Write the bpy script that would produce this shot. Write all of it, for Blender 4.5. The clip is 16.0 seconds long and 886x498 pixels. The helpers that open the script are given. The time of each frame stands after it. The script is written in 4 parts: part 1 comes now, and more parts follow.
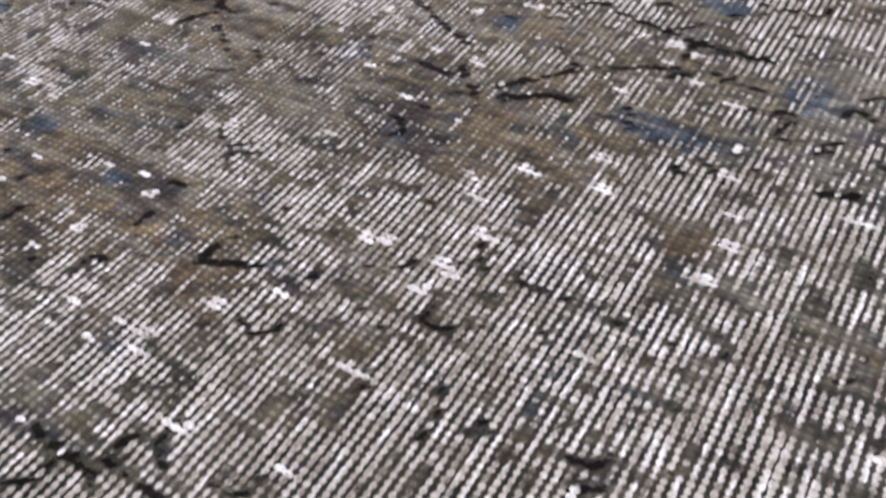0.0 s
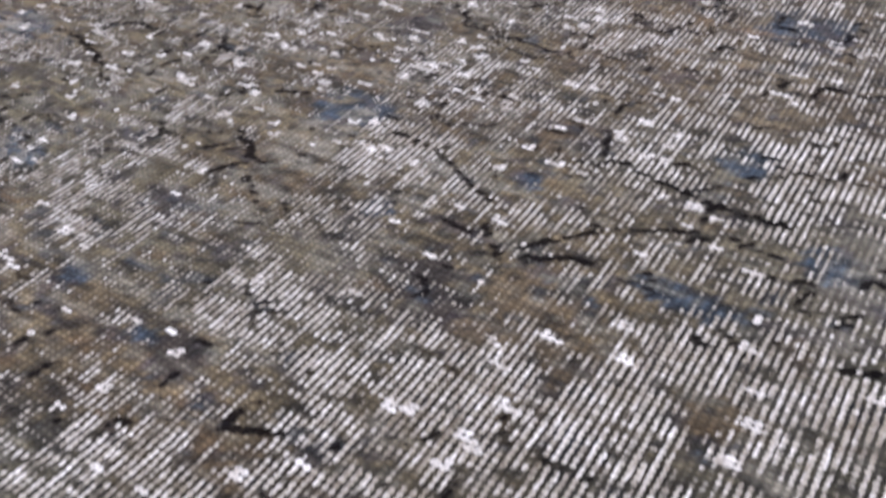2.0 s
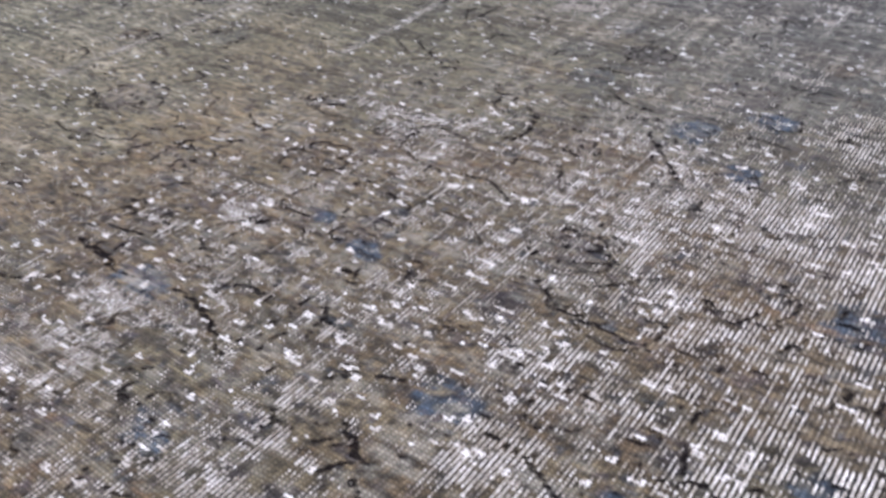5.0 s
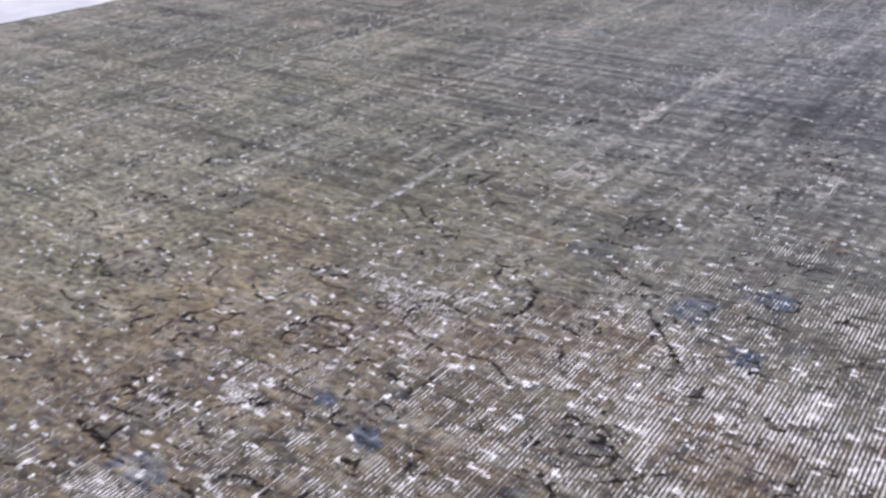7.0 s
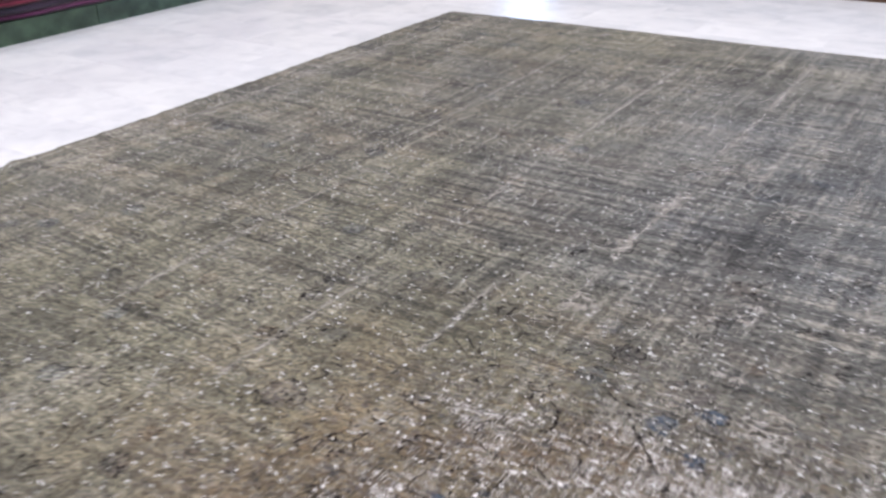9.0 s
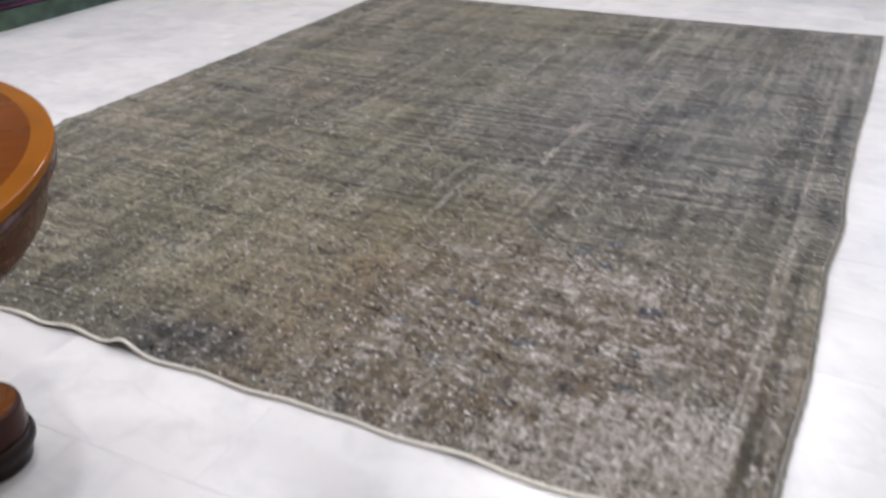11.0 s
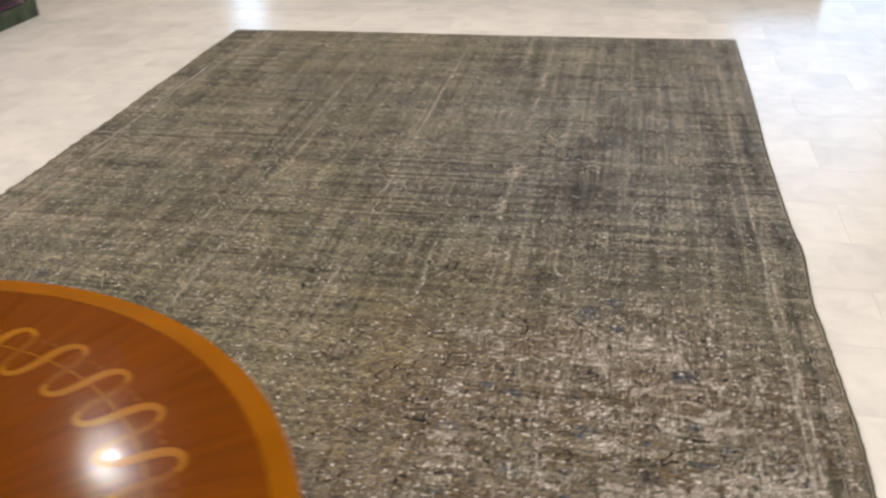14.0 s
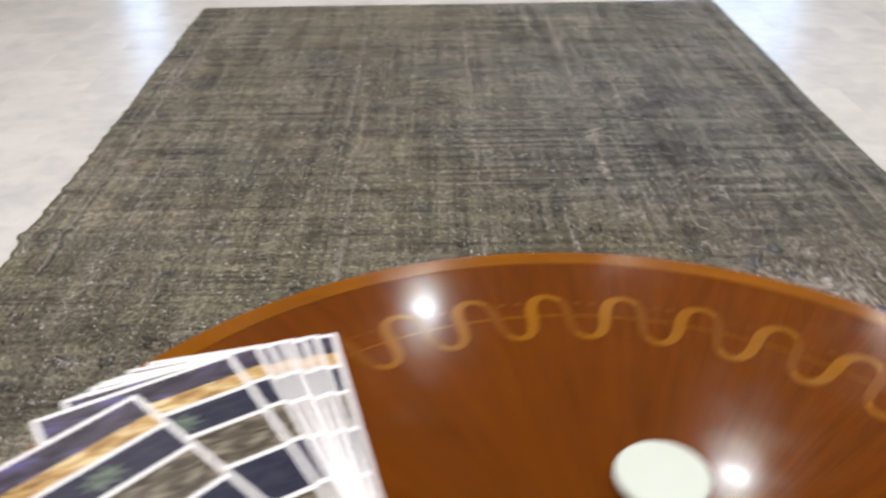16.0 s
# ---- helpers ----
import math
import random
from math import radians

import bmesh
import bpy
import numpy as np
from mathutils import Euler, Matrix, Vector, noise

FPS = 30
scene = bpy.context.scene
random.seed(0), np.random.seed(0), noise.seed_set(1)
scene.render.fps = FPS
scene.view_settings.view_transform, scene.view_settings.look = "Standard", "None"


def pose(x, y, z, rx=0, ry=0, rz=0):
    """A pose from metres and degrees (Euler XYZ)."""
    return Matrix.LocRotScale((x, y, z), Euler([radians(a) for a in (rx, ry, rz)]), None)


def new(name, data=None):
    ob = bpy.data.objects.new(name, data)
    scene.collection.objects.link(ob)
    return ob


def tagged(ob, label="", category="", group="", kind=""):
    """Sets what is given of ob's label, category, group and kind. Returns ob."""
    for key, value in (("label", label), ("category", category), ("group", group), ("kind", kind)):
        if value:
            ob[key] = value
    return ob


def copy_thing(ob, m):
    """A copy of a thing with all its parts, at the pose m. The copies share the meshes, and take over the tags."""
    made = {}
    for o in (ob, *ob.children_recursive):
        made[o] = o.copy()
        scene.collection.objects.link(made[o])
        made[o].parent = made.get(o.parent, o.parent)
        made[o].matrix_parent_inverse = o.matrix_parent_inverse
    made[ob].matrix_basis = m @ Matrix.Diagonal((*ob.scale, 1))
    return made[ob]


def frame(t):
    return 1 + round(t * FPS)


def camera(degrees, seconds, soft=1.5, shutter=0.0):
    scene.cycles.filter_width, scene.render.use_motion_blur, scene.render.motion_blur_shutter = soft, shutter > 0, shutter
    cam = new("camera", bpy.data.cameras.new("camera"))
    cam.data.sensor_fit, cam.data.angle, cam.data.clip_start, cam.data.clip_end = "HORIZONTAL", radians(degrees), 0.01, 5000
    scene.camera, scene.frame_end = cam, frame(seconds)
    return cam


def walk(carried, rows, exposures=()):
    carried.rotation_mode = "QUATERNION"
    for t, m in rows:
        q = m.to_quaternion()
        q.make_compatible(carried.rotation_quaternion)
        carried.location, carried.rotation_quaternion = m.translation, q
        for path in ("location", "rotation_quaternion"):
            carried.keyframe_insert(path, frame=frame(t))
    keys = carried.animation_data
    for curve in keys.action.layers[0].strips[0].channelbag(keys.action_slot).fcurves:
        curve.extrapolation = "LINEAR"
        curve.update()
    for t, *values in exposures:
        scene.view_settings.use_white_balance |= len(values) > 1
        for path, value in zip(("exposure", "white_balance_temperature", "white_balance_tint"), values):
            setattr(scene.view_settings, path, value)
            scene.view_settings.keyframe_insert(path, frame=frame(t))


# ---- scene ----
FOV = 52.80
cam = camera(FOV, 16.0, soft=2.6, shutter=0.9)
# seconds, eye in metres, turn in degrees
PATH = [
    (0.0, -0.2515, -0.0028, 0.3023, 43.73, 2.52, 31.38),
    (0.5, -0.2525, -0.0034, 0.3067, 45.74, 2.33, 31.72),
    (1.0, -0.2562, -0.0017, 0.3141, 46.84, 2.21, 32.20),
    (1.5, -0.2604, 0.0019, 0.3191, 48.09, 2.15, 32.70),
    (2.0, -0.2675, 0.0123, 0.3326, 49.66, 2.10, 32.60),
    (2.5, -0.2754, 0.0166, 0.3426, 51.46, 1.95, 32.52),
    (3.0, -0.2886, 0.0232, 0.3664, 52.06, 2.06, 32.96),
    (3.5, -0.3068, 0.0269, 0.4094, 53.58, 2.77, 33.66),
    (3.7, -0.3074, 0.0303, 0.4176, 54.10, 2.62, 33.97),
    (5.8, -0.3352, 0.0281, 0.5272, 58.37, 0.98, 36.37),
    (6.0, -0.3374, 0.0264, 0.5359, 59.49, 0.69, 36.46),
    (6.5, -0.3360, 0.0309, 0.5421, 62.06, 0.71, 36.26),
    (7.0, -0.3408, 0.0495, 0.5383, 63.63, 1.12, 35.81),
    (7.5, -0.3512, 0.0670, 0.5344, 64.86, 1.00, 35.16),
    (8.0, -0.3428, 0.0483, 0.5996, 64.30, 0.55, 34.85),
    (8.2, -0.3347, 0.0028, 0.6958, 64.07, 0.70, 34.94),
    (10.3, -0.0616, -0.9899, 1.2075, 62.41, 1.20, 29.37),
    (10.5, -0.0442, -1.0611, 1.2105, 62.25, 1.20, 29.23),
    (11.0, 0.0130, -1.2498, 1.1980, 62.30, 0.62, 26.35),
    (11.5, 0.0548, -1.3727, 1.1892, 59.53, 1.05, 24.96),
    (12.0, 0.0523, -1.3978, 1.2049, 60.05, 0.42, 23.97),
    (12.5, -0.0029, -1.3711, 1.2344, 61.34, 0.57, 22.66),
    (13.0, -0.1556, -1.2448, 1.3021, 60.47, 1.22, 20.69),
    (13.5, -0.3553, -1.1829, 1.3839, 62.40, 1.15, 16.51),
    (14.0, -0.5938, -1.2414, 1.4195, 61.05, 1.33, 11.26),
    (14.5, -0.8282, -1.2611, 1.3983, 61.67, 0.70, 7.96),
    (15.0, -1.0804, -1.2170, 1.3727, 60.78, 2.19, 8.68),
    (15.5, -1.3075, -1.2156, 1.3718, 59.28, 0.47, 6.65),
    (16.0, -1.5652, -1.2961, 1.3706, 59.65, 0.29, -0.42),
]
walk(cam, [(t, pose(x, y, z, rx, ry, rz)) for t, x, y, z, rx, ry, rz in PATH],
     exposures=[(0.0, 0.35, 5580, 15), (3.0, 0.36, 5450, 16), (3.7, 0.56, 5500, 16), (6.0, 0.56, 5300, 17), (7.2, 0.64, 5320, 18), (8.2, 0.66, 5480, 16), (10.3, 0.46, 5750, 13), (11.0, 0.30, 5820, 12), (11.5, 0.10, 6200, 11), (12.0, 0.13, 6200, 11), (13.0, 0.22, 6500, 11), (13.6, 0.16, 7000, 11), (14.6, 0.20, 7050, 11), (15.0, 0.28, 6700, 11), (15.5, 0.18, 6450, 11), (16.0, 0.13, 6250, 10)])

# ---- light ----
world = bpy.data.worlds.new("sky")
scene.world = world
world.use_nodes = True
wn = world.node_tree.nodes
sky = wn.new("ShaderNodeTexSky")
sky.sky_type = "NISHITA"
sky.sun_disc = False
sky.sun_elevation = radians(35)
sky.sun_rotation = radians(150)
world.node_tree.links.new(sky.outputs[0], wn["Background"].inputs[0])
wn["Background"].inputs[1].default_value = 0.15

CEILING = 3.62
LAMP_POWER = 25.5
DOWNLIGHTS = [(-3.32, 2.18), (0.0, 2.20), (-1.68, 3.78), (-1.68, 0.62), (1.65, 3.80), (-4.95, -0.95), (0.05, 5.30),
              (-0.05, -0.80), (-3.32, -0.90), (1.65, 0.62), (-4.95, 0.62), (-3.32, 5.30), (-1.68, -2.5)]


def lamp_area(name, m, power, colour, sx, sy=None, shape="DISK"):
    d = bpy.data.lights.new(name, "AREA")
    d.shape = shape if sy is None else "RECTANGLE"
    d.size = sx
    if sy is not None:
        d.size_y = sy
    d.energy, d.color = power, colour
    ob = new(name, d)
    ob.matrix_world = m
    return ob


for lx, ly in DOWNLIGHTS:
    lamp_area("downlight_lamp", pose(lx, ly, CEILING - 0.012), LAMP_POWER, (1.0, 0.94, 0.88), 0.13)

WALL_N = 7.6
# daylight that comes in by the two openings of the far wall
lamp_area("daylight", pose(-4.50, WALL_N + 0.02, 1.25, -90), 6.5, (0.52, 0.71, 1.0), 0.32, 2.3)
lamp_area("daylight", pose(1.24, WALL_N + 0.02, 1.45, -90), 25.0, (0.42, 0.65, 1.0), 1.66, 2.3)


# ---- materials ----
def mat(name, rough=0.5, metal=0.0, colour=(0.5, 0.5, 0.5), spec=0.5):
    m = bpy.data.materials.new(name)
    m.use_nodes = True
    b = m.node_tree.nodes["Principled BSDF"]
    b.inputs["Base Color"].default_value = (*colour, 1)
    b.inputs["Roughness"].default_value = rough
    b.inputs["Metallic"].default_value = metal
    b.inputs["Specular IOR Level"].default_value = spec
    return m, m.node_tree, b


def node(nt, kind, **kw):
    n = nt.nodes.new("ShaderNode" + kind)
    for k, v in kw.items():
        if k in n.inputs:
            n.inputs[k].default_value = v
    return n


def ramp(nt, src, stops, mode="LINEAR"):
    r = nt.nodes.new("ShaderNodeValToRGB")
    r.color_ramp.interpolation = mode
    el = r.color_ramp.elements
    while len(el) < len(stops):
        el.new(0.5)
    for e, (p, c) in zip(el, stops):
        e.position = p
        e.color = (*c, 1) if isinstance(c, tuple) else (c, c, c, 1)
    nt.links.new(src, r.inputs[0])
    return r.outputs[0]


def mixed(nt, fac, a, b, mode="MIX"):
    n = nt.nodes.new("ShaderNodeMix")
    n.data_type, n.blend_type = "RGBA", mode
    for s, v in ((n.inputs[0], fac), (n.inputs[6], a), (n.inputs[7], b)):
        if isinstance(v, (int, float)):
            s.default_value = v if s == n.inputs[0] else (v, v, v, 1)
        elif isinstance(v, tuple):
            s.default_value = (*v, 1)
        else:
            nt.links.new(v, s)
    return n.outputs[2]


def maths(nt, op, *vals):
    n = nt.nodes.new("ShaderNodeMath")
    n.operation = op
    for s, v in zip(n.inputs, vals):
        if isinstance(v, (int, float)):
            s.default_value = v
        else:
            nt.links.new(v, s)
    return n.outputs[0]


def noise_of(nt, vec, scale, detail=4.0, rough=0.55, dist=0.0):
    n = node(nt, "TexNoise", Scale=scale, Detail=detail, Roughness=rough, Distortion=dist)
    if vec is not None:
        nt.links.new(vec, n.inputs["Vector"])
    return n.outputs["Fac"]


def mapped(nt, vec, scale=(1, 1, 1), loc=None):
    n = nt.nodes.new("ShaderNodeMapping")
    n.inputs["Scale"].default_value = scale
    nt.links.new(vec, n.inputs["Vector"])
    if loc is not None:
        nt.links.new(loc, n.inputs["Location"])
    return n.outputs[0]


def bump(nt, b, height, strength, distance):
    n = node(nt, "Bump", Strength=strength, Distance=distance)
    nt.links.new(height, n.inputs["Height"])
    nt.links.new(n.outputs[0], b.inputs["Normal"])


def coords(nt, which="Object"):
    return nt.nodes.new("ShaderNodeTexCoord").outputs[which]


def marble_material():
    m, nt, b = mat("white_marble", 0.27, spec=0.5)
    info = nt.nodes.new("ShaderNodeObjectInfo")
    geo = nt.nodes.new("ShaderNodeNewGeometry")
    shift = maths(nt, "ADD", maths(nt, "MULTIPLY", info.outputs["Random"], 40.0), maths(nt, "MULTIPLY", geo.outputs["Random Per Island"], 60.0))
    comb = nt.nodes.new("ShaderNodeCombineXYZ")
    for k in range(3):
        nt.links.new(shift, comb.inputs[k])
    v = mapped(nt, geo.outputs["Position"], (1, 1, 1), comb.outputs[0])
    cloud = noise_of(nt, v, 2.4, 2, 0.5, 0.4)
    vein = noise_of(nt, mapped(nt, v, (1.0, 2.2, 1.0)), 2.2, 4, 0.55, 1.2)
    ridge = maths(nt, "ABSOLUTE", maths(nt, "SUBTRACT", vein, 0.5))
    thin = ramp(nt, ridge, [(0.0, 1.0), (0.012, 0.45), (0.07, 0.0)])
    tone = ramp(nt, cloud, [(0.3, (0.61, 0.605, 0.61)), (0.52, (0.685, 0.675, 0.67)), (0.75, (0.73, 0.72, 0.705))])
    amount = maths(nt, "MULTIPLY", thin, ramp(nt, noise_of(nt, v, 1.7, 2), [(0.44, 0.0), (0.70, 0.50)]))
    col = mixed(nt, amount, tone, (0.50, 0.51, 0.53))
    col = mixed(nt, 1.0, col, ramp(nt, noise_of(nt, v, 8.5, 5, 0.6, 0.5), [(0.30, (0.90, 0.905, 0.92)), (0.55, (1.01, 1.01, 1.01))]), "MULTIPLY")
    own = mixed(nt, 1.0, col, ramp(nt, geo.outputs["Random Per Island"], [(0.0, 0.968), (1.0, 1.02)]), "MULTIPLY")
    own = mixed(nt, 1.0, own, ramp(nt, info.outputs["Random"], [(0.0, 0.968), (1.0, 1.02)]), "MULTIPLY")
    nt.links.new(own, b.inputs["Base Color"])
    return m


def plain_material(name, colour, rough=0.6, scale=20.0, vary=0.15, spec=0.4, bumpy=0.0, metal=0.0):
    m, nt, b = mat(name, rough, metal, colour, spec)
    f = noise_of(nt, coords(nt), scale, 5)
    lo = tuple(c * (1 - vary) for c in colour)
    hi = tuple(min(1, c * (1 + vary)) for c in colour)
    nt.links.new(ramp(nt, f, [(0.3, lo), (0.7, hi)]), b.inputs["Base Color"])
    if bumpy:
        bump(nt, b, f, bumpy, 0.004)
    return m


def wood_material(name, dark, light, rough=0.12, radial=False, coat=0.6, spec=0.22):
    m, nt, b = mat(name, rough, 0, light, spec)
    v = coords(nt)
    if radial:
        sep = nt.nodes.new("ShaderNodeSeparateXYZ")
        nt.links.new(v, sep.inputs[0])
        ang = maths(nt, "ARCTAN2", sep.outputs[1], sep.outputs[0])
        rad = maths(nt, "SQRT", maths(nt, "ADD", maths(nt, "MULTIPLY", sep.outputs[0], sep.outputs[0]), maths(nt, "MULTIPLY", sep.outputs[1], sep.outputs[1])))
        # veneer laid in wedges, each with its own grain
        wedge = maths(nt, "FLOOR", maths(nt, "MULTIPLY", ang, 16 / math.tau))
        c = nt.nodes.new("ShaderNodeCombineXYZ")
        nt.links.new(maths(nt, "MULTIPLY", ang, 9.0), c.inputs[0])
        nt.links.new(maths(nt, "MULTIPLY", rad, 1.6), c.inputs[1])
        nt.links.new(wedge, c.inputs[2])
        grain = noise_of(nt, c.outputs[0], 3.2, 6, 0.6, 0.5)
        fine = noise_of(nt, mapped(nt, c.outputs[0], (9, 1.2, 1)), 6.0, 3)
        flame = noise_of(nt, v, 4.5, 4, 0.5, 0.8)
        f = maths(nt, "ADD", maths(nt, "MULTIPLY", grain, 0.55), maths(nt, "ADD", maths(nt, "MULTIPLY", fine, 0.2), maths(nt, "MULTIPLY", flame, 0.25)))
    else:
        w = noise_of(nt, mapped(nt, v, (3, 3, 30)), 3.0, 6, 0.6, 0.6)
        f = maths(nt, "ADD", maths(nt, "MULTIPLY", w, 0.7), maths(nt, "MULTIPLY", noise_of(nt, v, 6, 3), 0.3))
    nt.links.new(ramp(nt, f, [(0.30, dark), (0.70, light)]), b.inputs["Base Color"])
    b.inputs["Coat Weight"].default_value = coat
    b.inputs["Coat Roughness"].default_value = 0.035
    nt.links.new(ramp(nt, noise_of(nt, v, 25, 3), [(0.3, rough * 0.8), (0.7, rough * 1.5)]), b.inputs["Roughness"])
    return m


def rug_material():
    """Wool knots with a colour of their own; where the pile is gone the cotton warp shows as pale beads."""
    m, nt, b = mat("worn_wool_knots", 0.9, spec=0.2)
    at = nt.nodes.new("ShaderNodeAttribute")
    at.attribute_name = "wool"
    bare = nt.nodes.new("ShaderNodeAttribute")
    bare.attribute_name = "bare"
    acr = nt.nodes.new("ShaderNodeAttribute")
    acr.attribute_name = "across"
    uv = nt.nodes.new("ShaderNodeUVMap")
    uv.uv_map = "knots"
    # threads wander a little from their lines
    wn2 = node(nt, "TexNoise", Scale=0.55, Detail=2.0)
    nt.links.new(uv.outputs[0], wn2.inputs["Vector"])
    off = nt.nodes.new("ShaderNodeVectorMath")
    off.operation = "MULTIPLY_ADD"
    nt.links.new(wn2.outputs["Color"], off.inputs[0])
    off.inputs[1].default_value = (0.3, 0.3, 0)
    nt.links.new(uv.outputs[0], off.inputs[2])
    sep = nt.nodes.new("ShaderNodeSeparateXYZ")
    nt.links.new(off.outputs[0], sep.inputs[0])
    u, v = maths(nt, "ADD", sep.outputs[0], 0.35), maths(nt, "ADD", sep.outputs[1], 0.35)
    cu, cv = maths(nt, "FLOOR", u), maths(nt, "FLOOR", v)
    cell = nt.nodes.new("ShaderNodeCombineXYZ")
    nt.links.new(cu, cell.inputs[0])
    nt.links.new(cv, cell.inputs[1])
    wh = node(nt, "TexWhiteNoise")
    nt.links.new(cell.outputs[0], wh.inputs["Vector"])
    rs_ = nt.nodes.new("ShaderNodeSeparateXYZ")
    nt.links.new(wh.outputs["Color"], rs_.inputs[0])
    fu = maths(nt, "ADD", maths(nt, "SUBTRACT", maths(nt, "FRACT", u), 0.5), maths(nt, "MULTIPLY", maths(nt, "SUBTRACT", rs_.outputs[0], 0.5), 0.08))
    fv = maths(nt, "ADD", maths(nt, "SUBTRACT", maths(nt, "FRACT", v), 0.5), maths(nt, "MULTIPLY", maths(nt, "SUBTRACT", rs_.outputs[1], 0.5), 0.2))
    wear = nt.nodes.new("ShaderNodeAttribute")
    wear.attribute_name = "wear"
    size = maths(nt, "ADD", maths(nt, "ADD", 0.17, maths(nt, "MULTIPLY", wear.outputs["Fac"], 0.16)), maths(nt, "MULTIPLY", rs_.outputs[2], 0.10))
    wide = maths(nt, "ADD", size, maths(nt, "MULTIPLY", acr.outputs["Fac"], 0.42))
    du = maths(nt, "DIVIDE", fu, wide)
    dv = maths(nt, "DIVIDE", fv, maths(nt, "ADD", 0.34, maths(nt, "MULTIPLY", wear.outputs["Fac"], 0.16)))
    d2 = maths(nt, "ADD", maths(nt, "MULTIPLY", du, du), maths(nt, "MULTIPLY", dv, dv))
    bead = ramp(nt, d2, [(0.35, 1.0), (1.0, 0.0)], "EASE")
    thread = ramp(nt, maths(nt, "ABSOLUTE", fu), [(0.06, 0.80), (0.28, 0.0)], "EASE")
    thread = maths(nt, "MULTIPLY", thread, ramp(nt, wear.outputs["Fac"], [(0.15, 0.15), (0.75, 1.0)]))
    shape = maths(nt, "MAXIMUM", bead, thread)
    fuzz = noise_of(nt, uv.outputs[0], 1.9, 4, 0.7)
    hair = noise_of(nt, mapped(nt, uv.outputs[0], (1.0, 0.5, 1.0)), 5.0, 3, 0.7)
    worn = maths(nt, "ADD", bare.outputs["Fac"], maths(nt, "MULTIPLY", maths(nt, "SUBTRACT", fuzz, 0.5), 0.5))
    worn = ramp(nt, worn, [(0.22, 0.0), (0.90, 1.0)], "EASE")
    cotton_mask = maths(nt, "MULTIPLY", shape, worn)
    wool = mixed(nt, 1.0, at.outputs["Color"], ramp(nt, fuzz, [(0.28, 0.68), (0.72, 1.30)]), "MULTIPLY")
    wool = mixed(nt, 1.0, wool, ramp(nt, hair, [(0.25, 0.66), (0.75, 1.34)]), "MULTIPLY")
    # each wool tuft is a small rounded dot, gap shade painted into the weave
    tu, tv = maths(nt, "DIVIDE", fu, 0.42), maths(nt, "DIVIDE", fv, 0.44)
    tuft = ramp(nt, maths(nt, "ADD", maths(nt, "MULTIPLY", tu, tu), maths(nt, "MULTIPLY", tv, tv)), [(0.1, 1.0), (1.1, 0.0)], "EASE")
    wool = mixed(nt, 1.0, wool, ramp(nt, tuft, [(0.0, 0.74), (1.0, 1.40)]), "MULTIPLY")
    inky = nt.nodes.new("ShaderNodeAttribute")
    inky.attribute_name = "ink"
    line = maths(nt, "ADD", inky.outputs["Fac"], maths(nt, "MULTIPLY", maths(nt, "SUBTRACT", noise_of(nt, uv.outputs[0], 0.9, 3, 0.7), 0.5), 0.9))
    dyed = ramp(nt, line, [(0.36, 0.0), (0.62, 0.95)], "EASE")
    wool = mixed(nt, dyed, wool, (0.010, 0.008, 0.009))
    # between the bare threads the shade of the gaps is darkened into the wool
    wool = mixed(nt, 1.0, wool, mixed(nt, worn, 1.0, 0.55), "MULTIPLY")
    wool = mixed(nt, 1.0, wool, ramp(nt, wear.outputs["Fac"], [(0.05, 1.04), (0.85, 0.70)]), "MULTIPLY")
    tone = nt.nodes.new("ShaderNodeAttribute")
    tone.attribute_name = "tone"
    cot = ramp(nt, tone.outputs["Fac"], [(0.15, (0.28, 0.24, 0.18)), (0.4, (0.50, 0.445, 0.375)), (1.0, (0.80, 0.755, 0.70))])
    cot = mixed(nt, ramp(nt, acr.outputs["Fac"], [(0.3, 0.0), (0.6, 0.85)]), cot, (0.88, 0.86, 0.85))
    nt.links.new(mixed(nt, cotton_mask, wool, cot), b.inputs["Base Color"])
    nt.links.new(maths(nt, "MULTIPLY", maths(nt, "SUBTRACT", 1.0, dyed), 0.10), b.inputs["Sheen Weight"])
    nt.links.new(maths(nt, "MULTIPLY", maths(nt, "SUBTRACT", 1.05, dyed), 0.2), b.inputs["Specular IOR Level"])
    b.inputs["Sheen Roughness"].default_value = 0.5
    h = maths(nt, "ADD", maths(nt, "ADD", maths(nt, "MULTIPLY", cotton_mask, 0.6), maths(nt, "MULTIPLY", tuft, 0.5)), maths(nt, "ADD", maths(nt, "MULTIPLY", fuzz, 0.8), maths(nt, "MULTIPLY", hair, 0.4)))
    bump(nt, b, h, 0.7, 0.0016)
    return m


MARBLE = marble_material()
GROUT = plain_material("pale_grout", (0.66, 0.65, 0.64), 0.8, 40)
PLASTER = plain_material("cream_wall_paint", (0.60, 0.53, 0.44), 0.8, 3, 0.04)
CEIL = plain_material("white_ceiling_paint", (0.66, 0.64, 0.61), 0.85, 3, 0.03)
RUG = rug_material()
COTTON = plain_material("white_cotton_cord", (0.74, 0.70, 0.63), 0.9, 220, 0.2, 0.2, 0.6)
WARP, wnt, wb = mat("bare_cotton_warp", 0.9, 0, (0.75, 0.71, 0.71), 0.2)
wgeo = wnt.nodes.new("ShaderNodeAttribute")
wgeo.attribute_name = "tone"
wcol = ramp(wnt, wgeo.outputs["Fac"], [(0.12, (0.22, 0.185, 0.15)), (0.40, (0.52, 0.475, 0.44)), (0.78, (0.90, 0.87, 0.87))])
wcol = mixed(wnt, 1.0, wcol, ramp(wnt, noise_of(wnt, coords(wnt), 90, 4, 0.65), [(0.3, (0.42, 0.37, 0.30)), (0.6, (1.08, 1.07, 1.06))]), "MULTIPLY")
